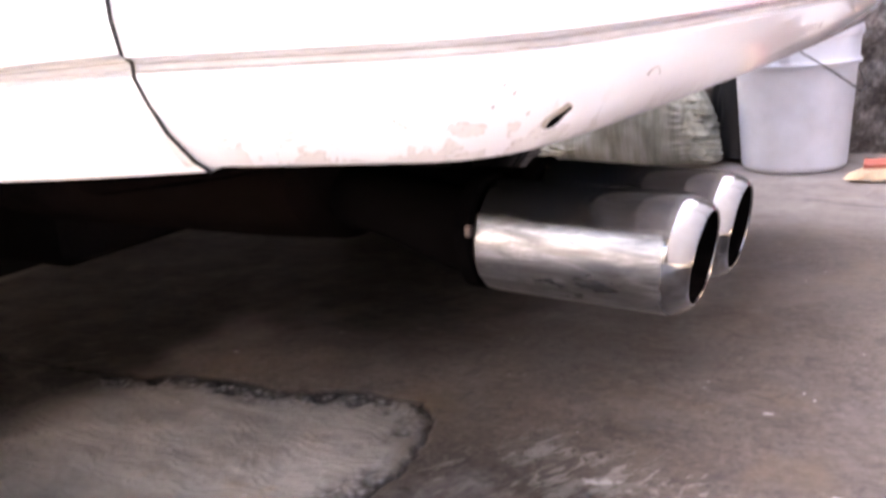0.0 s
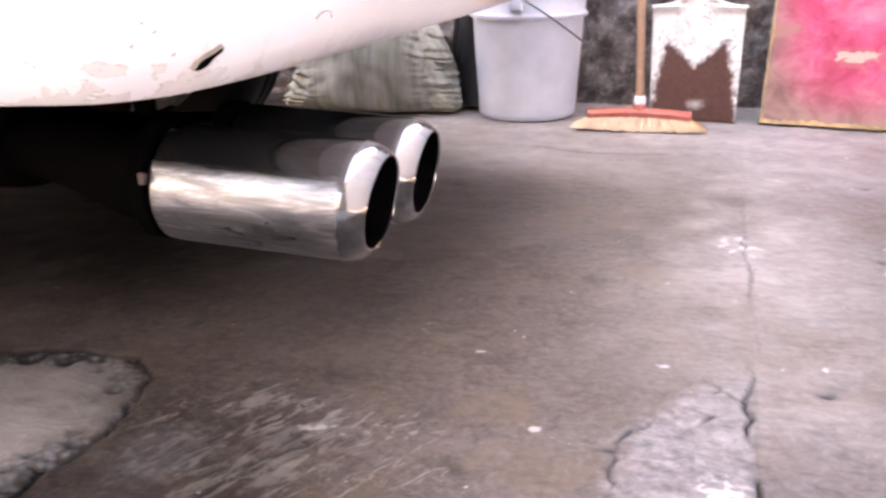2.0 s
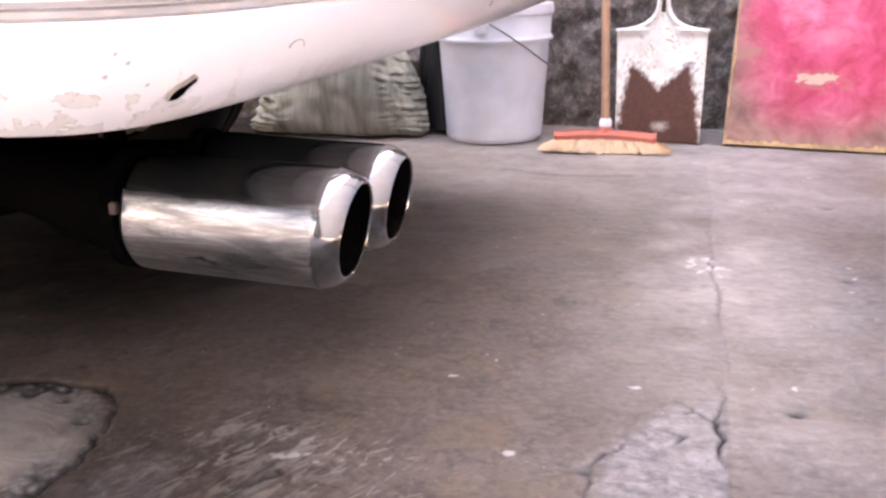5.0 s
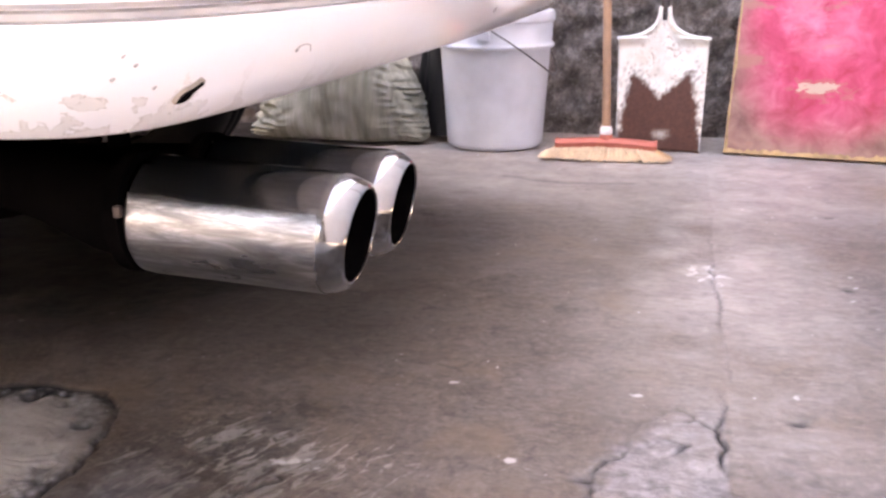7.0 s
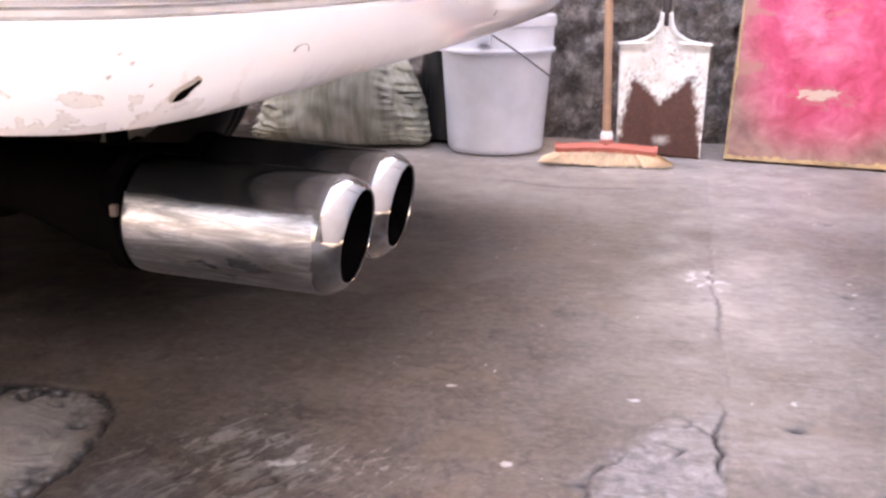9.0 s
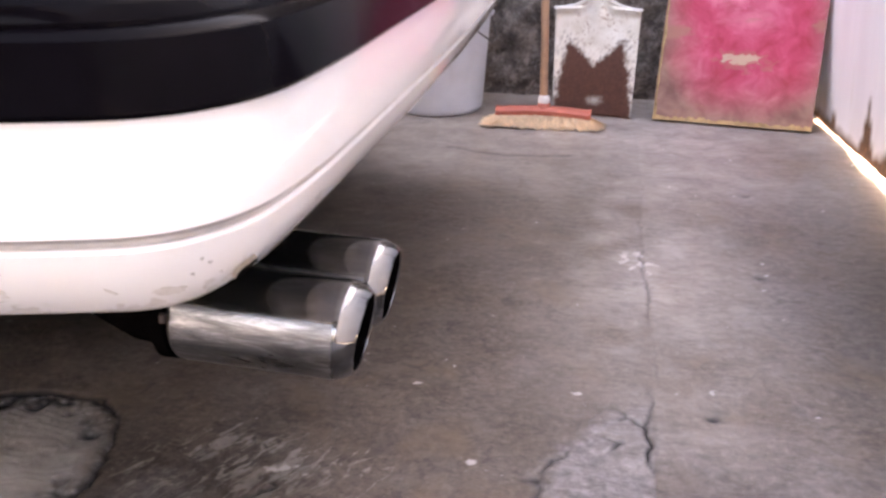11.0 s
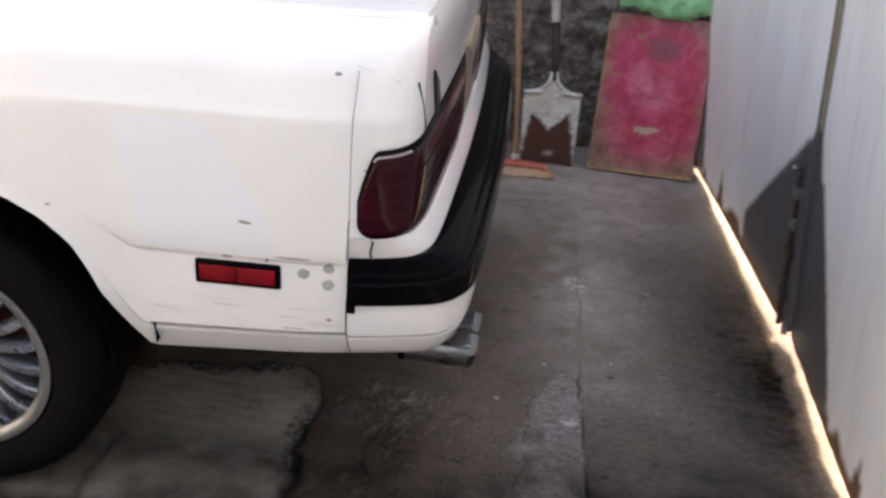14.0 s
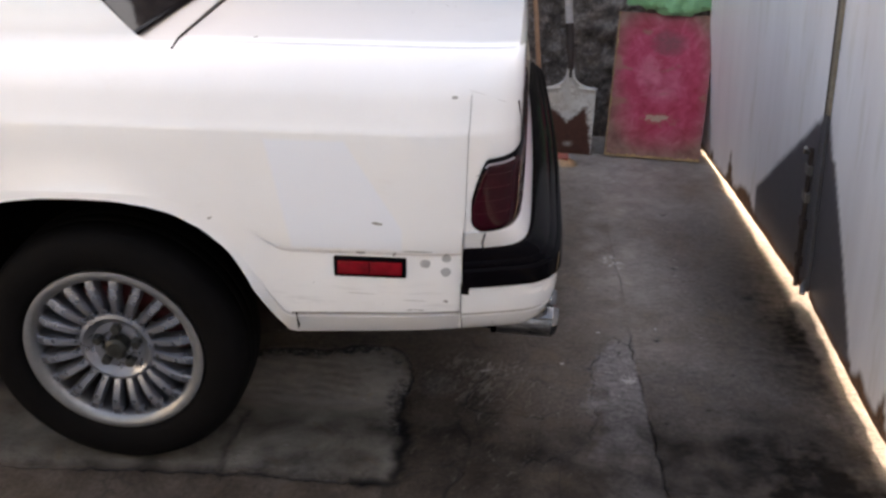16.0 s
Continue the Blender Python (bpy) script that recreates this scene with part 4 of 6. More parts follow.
SIDE = [(0.772, 0.3925), (0.755, 0.3905), (0.733, 0.416), (0.717, 0.446), (0.7245, 0.449), (0.7245, 0.456), (0.712, 0.459), (0.707, 0.500), (0.707, 0.550), (0.7082, 0.5925), (0.7150, 0.5958), (0.7150, 0.5995), (0.7005, 0.6025),
        (0.6975, 0.612), (0.698, 0.650), (0.700, 0.720), (0.703, 0.800), (0.7055, 0.852), (0.7068, 0.860), (0.7098, 0.866), (0.717, 0.880), (0.727, 0.912), (0.742, 0.942), (0.760, 0.965), (0.782, 0.983), (0.806, 0.995), (0.832, 1.0025)]
ARCH = [(0.0, 0.700), (0.08, 0.698), (0.15, 0.688), (0.20, 0.675), (0.26, 0.642), (0.31, 0.597), (0.35, 0.530), (0.39, 0.447), (0.415, 0.400), (0.43, 0.390)]
HUBS = (-0.515, -3.12)


def arch_height(x):
    best = 0.0
    for h in HUBS:
        d = abs(x - h + 0.012)
        if d < 0.43:
            best = max(best, lerp_rows(ARCH, d))
    return best


TAIL = [(0.15, 0.700), (0.20, 0.702), (0.27, 0.709), (0.32, 0.720), (0.350, 0.735), (0.370, 0.760), (0.380, 0.790), (0.385, 0.825)]


def tail_turn(x, z):
    """How far the rear corner has turned in at x."""
    f = lerp_rows([(0.6, 1.0), (0.83, 1.0), (0.93, 0.7), (1.0, 0.4)], z)
    return f * (lerp_rows(TAIL, x) - 0.700)


def sill_drop(x, z):
    """The sill falls slightly towards the wheel."""
    if x > 0.272:
        return 0.0
    run = min(0.272 - x, 0.42)
    return run * lerp_rows([(0.39, 0.058), (0.455, 0.040), (0.50, 0.028), (0.56, 0.0)], z)


def section(x):
    a = arch_height(x)
    out = []
    for k, (y, z) in enumerate(SIDE):
        z0 = z
        if x > 0.272 and z < 0.70:
            z = 0.652 + (z - 0.390) * (0.70 - 0.652) / (0.70 - 0.390)
            y = max(0.698, min(y, 0.700))
        elif a > 0.3905 and z < 0.72:
            z = a + (z - 0.390) * (0.72 - a) / (0.72 - 0.390)
            near = max(0.0, 1 - (z - a) / 0.03)
            y = lerp_rows([(0, y), (1, 0.6985 if k else 0.735)], min(1.0, (a - 0.390) / 0.12)) - 0.004 * near * (k > 0)
        if x < -2.35:
            f = min(1.0, (-2.35 - x) / 1.7)
            if z > 0.60:
                z = 0.60 + (z - 0.60) * (1 - 0.42 * f)
        if x < -3.75:
            y += 0.10 * ((-3.75 - x) / 0.35) ** 2
        y += tail_turn(x, z0)
        out.append((y, z - sill_drop(x, z)))
    return out


def build_body():
    xs = sorted(set([round(v, 4) for v in np.concatenate([np.linspace(-4.08, -3.6, 8), np.linspace(-3.56, -2.66, 46), np.linspace(-2.6, -1.0, 14), np.linspace(-0.96, -0.08, 60), np.linspace(-0.06, 0.2715, 14), np.linspace(0.2735, 0.35, 8), np.array([0.358, 0.365, 0.370, 0.375, 0.380, 0.383, 0.385])])]))
    verts, faces = [], []
    n = len(SIDE) + 4
    for x in xs:
        s = section(x)
        ye, ze = s[-1]
        for k in range(1, 5):
            # inner gutter under the lids
            s.append((ye + (0.006, 0.012, 0.30, 0.76)[k - 1], ze - (0.002, 0.02, 0.03, 0.03)[k - 1]))
        verts += [(x, y, z) for y, z in s]
    faces += grid_faces(len(xs), n)
    half = len(verts)
    verts += [(x, 2 * CY - y, z) for x, y, z in verts]
    faces += [tuple(i + half for i in f)[::-1] for f in faces]
    body = mesh_object("body", to_car(verts), faces, "paint", car, "white painted body with scratches", sharp=45)
    sol = body.modifiers.new("thickness", "SOLIDIFY")
    sol.thickness, sol.offset = 0.002, -1
    # tail panel
    rows, ny = [0.60, 0.655, 0.70, 0.76, 0.82, 0.86, 0.90, 0.94, 0.972, 0.990, 1.001], 41
    verts = []
    for z in rows:
        y_in = lerp_rows([(p[1], p[0]) for p in SIDE[12:]], z) + tail_turn(0.385, z)
        for k in range(ny):
            t = k / (ny - 1)
            y = y_in + (2 * CY - 2 * y_in) * t
            bow = 0.018 * (1 - (2 * t - 1) ** 2)
            roll = 0.012 * max(0.0, (z - 0.955) / 0.037) ** 2
            verts.append((0.385 + bow - roll, y, z + 0.020 * (1 - (2 * t - 1) ** 2) * max(0.0, (z - 0.90) / 0.092)))
    mesh_object("tail_panel", to_car(verts), grid_faces(len(rows), ny), "paint", car, "white tail panel", sharp=30)
    return body


body = build_body()


def build_lids():
    # boot lid
    verts, nx, ny = [], 26, 41
    for i in range(nx):
        t = i / (nx - 1)
        x = -0.318 + (0.372 + 0.318) * t
        y_in = 0.8020 + 0.4 * (lerp_rows(TAIL, x) - 0.700)
        for k in range(ny):
            u = k / (ny - 1)
            y = y_in + (2 * CY - 2 * y_in) * u
            crown = 1 - (2 * u - 1) ** 2
            bow = 0.018 * crown * max(0, t - 0.5) * 2
            edge = -0.006 * (max(0, 1 - i / 1.2) + max(0.0, 1 - (nx - 1 - i) / 1.2)) - 0.003 * max(0.0, 1 - min(k, ny - 1 - k) / 1.2)
            top = 1.0014 + 0.014 * crown + 0.008 * t * crown
            flank = min(y, 2 * CY - y) - 0.4 * (lerp_rows(TAIL, x) - 0.700)
            if flank < 0.838:
                top = min(top, lerp_rows([(a, b) for a, b in SIDE[14:]], flank) + (0.0006 if flank > 0.812 else -0.0015))
            verts.append((x + bow, y, top + edge * 0.3 if flank > 0.838 else top))
    lid = mesh_object("boot_lid", to_car(verts), grid_faces(nx, ny), "paint", car, "white boot lid with narrow gaps", sharp=30)
    # engine lid
    verts = []
    for i in range(20):
        x = -2.35 - 1.62 * i / 19
        zt = section(x)[-1][1] + 0.003
        for k in range(25):
            u = k / 24
            verts.append((x, 0.80 + (2 * CY - 1.60) * u, zt + 0.035 * (1 - (2 * u - 1) ** 2)))
    mesh_object("engine_lid", to_car(verts), grid_faces(20, 25), "paint", car)
    # front end
    rows = [(0.40, -4.00), (0.48, -4.12), (0.60, -4.13), (0.72, -4.10), (0.80, -4.03)]
    verts = []
    for z, x in rows:
        for k in range(21):
            u = k / 20
            verts.append((x + 0.10 * (2 * u - 1) ** 2, 0.80 + (2 * CY - 1.60) * u, z))
    mesh_object("front_panel", to_car(verts), grid_faces(len(rows), 21), "paint", car)
    # dark gap round the boot lid at the tail
    bm = bmesh.new()
    tube(bm, [(0.3860, 0.829 - CY, 0.807), (0.3815, 0.800 - CY, 0.870), (0.3755, 0.779 - CY, 0.912)], 0.0016, 6)
    part("boot_gap", bm, "gap", car, "dark panel gap")
    verts = [(0.3935, y - CY, z) for y, z in ((0.925, 0.802), (0.955, 0.806), (0.968, 0.835), (0.935, 0.875), (0.870, 0.910))]
    verts += [(x - 0.004, y, z) for x, y, z in verts]
    mesh_object("boot_notch", verts, [(0, 1, 2, 3, 4), (9, 8, 7, 6, 5)] + [(i, (i + 1) % 5, 5 + (i + 1) % 5, 5 + i) for i in range(5)], "gap", car, "dark notch beside the boot lid", smooth=False)


build_lids()


def build_cabin():
    cabin = new("cabin")
    cabin.parent = car

    def skin(name, quads, material, label="", thick=0.006):
        for q in quads:
            skin_one(name, [q], material, label, thick)

    def skin_one(name, quads, material, label, thick):
        ob = mesh_object(name, to_car([p for q in quads for p in q]), [tuple(range(4 * i, 4 * i + 4)) for i in range(len(quads))], material, cabin, label, smooth=False)
        sol = ob.modifiers.new("thickness", "SOLIDIFY")
        sol.thickness, sol.offset = thick, 0

    def both(q):
        return [q, [(x, 2 * CY - y, z) for x, y, z in q][::-1]]

    # rear window with seals
    verts = []
    for i in range(15):
        u = i / 14
        c = 1 - (2 * u - 1) ** 2
        for j in range(9):
            v = j / 8
            y = (0.822 + (0.945 - 0.822) * v)
            verts.append((-0.410 - 0.38 * v + 0.025 * c * (1 - 0.4 * v), y + (2 * CY - 2 * y) * u, 1.012 + 0.363 * v + 0.008 * c * (1 - v)))
    mesh_object("rear_window", to_car(verts), grid_faces(15, 9), "glass", cabin, "dark rear window")
    bm = bmesh.new()
    pts = []
    for i in range(15):
        u = i / 14
        c = 1 - (2 * u - 1) ** 2
        pts.append((-0.405 + 0.025 * c, 0.818 - CY + (2 * CY - 1.636) * u, 1.012 + 0.009 * c))
    tube(bm, pts, 0.0075, 8)
    part("window_seal", bm, "trim", cabin, "black lower window seal")
    bm = bmesh.new()
    tube(bm, [(-0.407, 0.818 - CY, 1.012), (-0.79, 0.941 - CY, 1.378)], 0.006, 8)
    part("window_seal", bm, "trim", cabin, "black window seal")
    for mirror in (False, True):
        verts = []
        rows = [(0.776, 0.9795), (0.788, 0.9880), (0.798, 0.9955), (0.806, 1.0045), (0.8115, 1.017), (0.8165, 1.032), (0.826, 1.065), (0.842, 1.12), (0.868, 1.20), (0.900, 1.29), (0.925, 1.345), (0.945, 1.378)]
        for y, z in rows:
            back = lerp_rows([(0.97, -0.335), (1.004, -0.375), (1.02, -0.404), (1.378, -0.795)], z)
            front = lerp_rows([(0.97, -1.02), (1.378, -1.20)], z)
            for i in range(10):
                t = i / 9
                yy = y - 0.030 * max(0.0, (z - 1.02) / 0.36) * math.sin(math.pi * t * 0.5)
                verts.append((back + (front - back) * t, 2 * CY - yy if mirror else yy, z))
        mesh_object("rear_pillar", to_car(verts), grid_faces(len(rows), 10), "paint", cabin, "white rear pillar", sharp=60)
    skin("side_window", both([(-1.02, 0.788, 0.998), (-1.20, 0.895, 1.365), (-2.0, 0.90, 1.375), (-2.55, 0.79, 0.99)]), "glass", "dark side window")
    skin("front_pillar", both([(-2.55, 0.79, 0.985), (-2.0, 0.90, 1.378), (-2.04, 0.95, 1.385), (-2.62, 0.84, 0.985)]), "paint")
    skin("windscreen", [[(-2.62, 0.84, 0.985), (-2.62, 2 * CY - 0.84, 0.985), (-2.04, 2 * CY - 0.95, 1.385), (-2.04, 0.95, 1.385)]], "glass", "dark windscreen")
    verts = []
    for i in range(16):
        t = i / 15
        x = -0.78 - 1.28 * t
        for k in range(21):
            u = k / 20
            verts.append((x, 0.895 + (2 * CY - 1.79) * u, 1.365 + 0.055 * (1 - (2 * u - 1) ** 4) + 0.012 * math.sin(math.pi * t)))
    mesh_object("roof", to_car(verts), grid_faces(16, 21), "paint", cabin)
    # shelf between cabin and boot lid
    verts = []
    for i in range(4):
        x = -0.325 - 0.025 * i
        for k in range(31):
            u = k / 30
            c = 1 - (2 * u - 1) ** 2
            verts.append((x + 0.02 * c * (i / 3), 0.832 + (2 * CY - 1.664) * u, 1.0025 + 0.013 * c))
    mesh_object("cowl", to_car(verts), grid_faces(4, 31), "paint", cabin, "white panel under the rear window")
    bm = bmesh.new()
    tube(bm, [(-0.322, 0.797 - CY, 0.9935), (-0.320, 0.838 - CY, 1.0040), (-0.316, 1.0 - CY, 1.0085), (-0.311, 1.23 - CY, 1.0135), (-0.310, 1.55 - CY, 1.0160), (-0.311, 1.87 - CY, 1.0135)], 0.0022, 6)
    part("boot_gap", bm, "gap", cabin, "dark panel gap")


build_cabin()

# bumper: one plan line, several bands
PLAN = [(0.272, 0.710), (0.33, 0.722), (0.385, 0.736), (0.425, 0.750), (0.452, 0.772), (0.472, 0.808), (0.482, 0.86), (0.488, 0.95), (0.492, 1.10), (0.497, 1.30), (0.500, 1.55)]


def dense_plan():
    pts = [Vector((x, y)) for x, y in PLAN]
    out = []
    for i in range(len(pts) - 1):
        p0, p1, p2, p3 = pts[max(i - 1, 0)], pts[i], pts[i + 1], pts[min(i + 2, len(pts) - 1)]
        n = 6 if i < 7 else 3
        for k in range(n):
            t = k / n
            out.append(0.5 * ((2 * p1) + (p2 - p0) * t + (2 * p0 - 5 * p1 + 4 * p2 - p3) * t * t + (3 * p1 - p0 - 3 * p2 + p3) * t ** 3))
    out.append(pts[-1])
    return out


def bumper_band(name, profile, material, parent, label="", x_from=None):
    """profile rows: (z, inset at the side, inset at the rear)."""
    line = dense_plan()
    cols, s_at = [], 0.0
    for i, p in enumerate(line):
        s_at += (p - line[i - 1]).length if i else 0.0
        d = (line[min(i + 1, len(line) - 1)] - line[max(i - 1, 0)]).normalized()
        n = Vector((d.y, -d.x))  # outward
        if i == len(line) - 1:
            n = Vector((1, 0))
        w = max(0.0, min(1.0, (s_at - 0.07) / 0.27))
        rear = w * w * (3 - 2 * w)
        cols.append([(p.x - n.x * (s + (r - s) * rear), p.y - n.y * (s + (r - s) * rear), z) for z, s, r in profile])
    cols += [[(x, 2 * CY - y, z) for x, y, z in c] for c in cols[-2::-1]]
    ob = mesh_object(name, to_car([v for c in cols for v in c]), grid_faces(len(cols), len(profile)), material, parent, label, sharp=26)
    sol = ob.modifiers.new("thickness", "SOLIDIFY")
    sol.thickness, sol.offset = 0.003, -1
    return ob


bumper = bumper_band("bumper", [(0.409, 0.066, 0.082), (0.398, 0.055, 0.062), (0.3945, 0.046, 0.041), (0.399, 0.040, 0.034), (0.414, 0.026, 0.022), (0.432, 0.014, 0.012), (0.446, 0.008, 0.007),
                               (0.4485, 0.0110, 0.0100), (0.4545, 0.0110, 0.0100), (0.457, 0.003, 0.003), (0.475, 0.0, 0.0), (0.500, 0.0, 0.0), (0.524, 0.003, 0.004), (0.535, 0.012, 0.016)],
                     "paint", car, "white lower bumper with torn slit and chipped paint")
# the upper bands run from the bumper's plan line in to the tail's
TAIL_LINE = [Vector(p) for p in ((0.275, 0.7095), (0.32, 0.720), (0.350, 0.735), (0.370, 0.760), (0.380, 0.790), (0.3865, 0.835), (0.3925, 0.95), (0.4005, 1.20), (0.4038, 1.40), (0.4045, 1.55))]


def smooth_line(pts, n=8):
    out = []
    for i in range(len(pts) - 1):
        p0, p1, p2, p3 = pts[max(i - 1, 0)], pts[i], pts[i + 1], pts[min(i + 2, len(pts) - 1)]
        for k in range(n):
            t = k / n
            out.append(0.5 * ((2 * p1) + (p2 - p0) * t + (2 * p0 - 5 * p1 + 4 * p2 - p3) * t * t + (3 * p1 - p0 - 3 * p2 + p3) * t ** 3))
    return out + [pts[-1]]


TAIL_DENSE = smooth_line(TAIL_LINE)


def along(line, s):
    """Point and outward normal at s metres along a plan line."""
    for i, (p, q) in enumerate(zip(line, line[1:])):
        d = (q - p).length
        if s <= d or i == len(line) - 2:
            e = (line[min(i + 2, len(line) - 1)] - line[max(i - 1, 0)]).normalized()
            return p + (q - p) * min(1.0, s / d), Vector((e.y, -e.x))
        s -= d


def loft_band(name, rows, material, parent, label=""):
    """rows: (z, outward, share of the way from the bumper's line to the tail's)."""
    line = dense_plan()
    total = sum((q - p).length for p, q in zip(line, line[1:]))
    inner = sum((q - p).length for p, q in zip(TAIL_DENSE, TAIL_DENSE[1:]))
    cols = []
    for k in range(91):
        s = total * (k / 90) ** 1.25
        p, n = along(line, s)
        q, m = along(TAIL_DENSE, lerp_rows([(0, 0), (0.10, 0.045), (0.20, 0.105), (0.30, 0.195), (0.42, 0.32), (total, inner)], s))
        if k == 90:
            n = m = Vector((1, 0))
        cols.append([(*(p + (q - p) * w + (n + (m - n) * w).normalized() * out), z) for z, out, w in rows])
    cols += [[(x, 2 * CY - y, z) for x, y, z in c] for c in cols[-2::-1]]
    ob = mesh_object(name, to_car([v for c in cols for v in c]), grid_faces(len(cols), len(rows)), material, parent, label, sharp=26)
    sol = ob.modifiers.new("thickness", "SOLIDIFY")
    sol.thickness, sol.offset = 0.003, -1
    return ob


loft_band("bumper_strip", [(0.528, -0.006, 0.04), (0.5225, -0.001, 0.01), (0.5225, 0.006, 0.0), (0.526, 0.009, 0.0), (0.545, 0.0095, 0.02), (0.562, 0.0085, 0.05), (0.5655, 0.006, 0.07), (0.5675, 0.0025, 0.10),
                           (0.570, 0.0035, 0.12), (0.5775, 0.002, 0.19), (0.580, 0.0005, 0.22), (0.582, -0.002, 0.24), (0.586, -0.0015, 0.28), (0.598, -0.004, 0.43), (0.606, -0.007, 0.54), (0.6105, -0.014, 0.62)],
          "trim", bumper, "glossy black bumper strip")
loft_band("bumper_top", [(0.604, -0.012, 0.57), (0.612, -0.010, 0.62), (0.622, -0.006, 0.70), (0.632, -0.003, 0.79), (0.642, 0.0, 0.88), (0.6485, 0.0025, 0.95), (0.6515, 0.003, 1.0), (0.653, -0.010, 1.0)],
          "paint", bumper, "white upper bumper edge")

bm = bmesh.new()
box(bm, (0.2725, 0.6985 - CY, 0.511), (0.289, 0.7085 - CY, 0.526), 0.002)
part("strip_tab", bm, "trim", bumper, "black tab under the strip's end")
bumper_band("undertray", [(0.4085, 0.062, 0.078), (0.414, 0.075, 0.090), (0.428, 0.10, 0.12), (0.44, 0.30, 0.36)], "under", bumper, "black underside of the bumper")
bm = bmesh.new()
tube(bm, [(0.2715, 0.7105 - CY, 0.530), (0.2715, 0.7085 - CY, 0.50), (0.2715, 0.7095 - CY, 0.475), (0.2718, 0.7125 - CY, 0.459), (0.2722, 0.7185 - CY, 0.4535), (0.2726, 0.7178 - CY, 0.447), (0.2732, 0.7237 - CY, 0.434), (0.2740, 0.7337 - CY, 0.416), (0.2750, 0.7490 - CY, 0.399), (0.276, 0.760 - CY, 0.391)], 0.0011, 6)
part("bumper_gap", bm, "gap", car, "dark gap between bumper and wing")
bm = bmesh.new()
tube(bm, [(x, y - CY, 0.4525 - sill_drop(x, 0.4525)) for x, y in ((-0.095, 0.7205), (0.0, 0.7205), (0.10, 0.7205), (0.20, 0.7225), (0.268, 0.7295))], 0.0030, 6)
part("sill_seam", bm, "greyplastic", car, "grey dirty seam along the sill")
bumper_band("bumper_seam", [(0.4485, 0.0105, 0.0095), (0.4500, 0.0085, 0.0078), (0.4525, 0.0085, 0.0078), (0.4540, 0.0105, 0.0095)], "seam", bumper, "grey dirty seam in the bumper")
bm = bmesh.new()
tube(bm, [(0.276, 0.7025 - CY, 0.615), (0.277, 0.698 - CY, 0.65), (0.278, 0.699 - CY, 0.72), (0.279, 0.7025 - CY, 0.80), (0.280, 0.708 - CY, 0.862), (0.282, 0.722 - CY, 0.893), (0.283, 0.742 - CY, 0.935)], 0.0006, 6)
part("wing_gap", bm, "gap", car, "fine gap in the rear wing")
bm = bmesh.new()
tube(bm, [(0.2790, 0.7470 - CY, 0.9405), (0.300, 0.7485 - CY, 0.9345), (0.3250, 0.7505 - CY, 0.9260), (0.3492, 0.7545 - CY, 0.9168)], 0.0005, 6)
part("wing_gap", bm, "seam", car, "faint seam across the rear wing")
bm = bmesh.new()
tube(bm, [(0.316, 0.713 - CY, 0.612), (0.313, 0.7095 - CY, 0.628), (0.318, 0.705 - CY, 0.652)], 0.0022, 6)
part("lamp_gap", bm, "gap", car, "dark gap under the tail lamp")

# torn slit
verts = []
for k in range(14):
    a = 2 * math.pi * k / 14
    u, v = 0.0085 * math.cos(a), 0.0012 * math.sin(a) * (1 + 0.5 * math.cos(3 * a))
    verts.append((u, v))
dirs = Vector((0.60, 0.62, 0.55)).normalized()
up = Vector((-0.35, -0.25, 0.9)).normalized()
out = Vector((0.72, -0.62, -0.28)).normalized()
for name, grow, lift, mat in (("slit_edge", 1.15, 0.0012, "bare"), ("slit", 1.0, 0.0024, "soot")):
    pts = [Vector((0.4555, 0.8215, 0.4135)) + out * lift + dirs * u * grow + up * v * grow for u, v in verts]
    pts2 = [p - out * 0.004 for p in pts]
    n = len(pts)
    mesh_object(name, to_car([tuple(p) for p in pts + pts2]), [tuple(range(n)), tuple(range(2 * n - 1, n - 1, -1))] + [(i, (i + 1) % n, n + (i + 1) % n, n + i) for i in range(n)], mat, bumper,
                "dark torn slit" if name == "slit" else "bare torn edge", smooth=False)


# scratches and chips on the bumper's corner
def bumper_mark(name, pts, radius, material, label):
    b = bmesh.new()
    tube(b, [(x, y - CY, z) for x, y, z in pts], radius, 6)
    part(name, b, material, bumper, label)


bumper_mark("scratch", [(0.4712, 0.9195, 0.4245), (0.4722, 0.9232, 0.4271), (0.4727, 0.9311, 0.4282), (0.4722, 0.9385, 0.4270), (0.4707, 0.9427, 0.4235)], 0.0006, "greyplastic", "fine curved scratch")
for x, y, z, r in ((0.4383, 0.7849, 0.4229, 0.0013), (0.4472, 0.7908, 0.4288, 0.0011), (0.4472, 0.8048, 0.4172, 0.0010), (0.4455, 0.7842, 0.4333, 0.0008), (0.4560, 0.8060, 0.4360, 0.0007), (0.4745, 0.8800, 0.4420, 0.0007)):
    bumper_mark("chip", [(x - 0.0008, y - 0.0008, z - 0.0006), (x - 0.0003, y - 0.0003, z), (x + 0.0004, y + 0.0006, z + 0.0008)], 0.75 * r, "greyplastic", "small dark paint chip")


# tail lamps
def corner_point(s):
    """Plan place and outward normal along the tail, s in metres from the lamp's side end."""
    return along(TAIL_DENSE, s + 0.010)


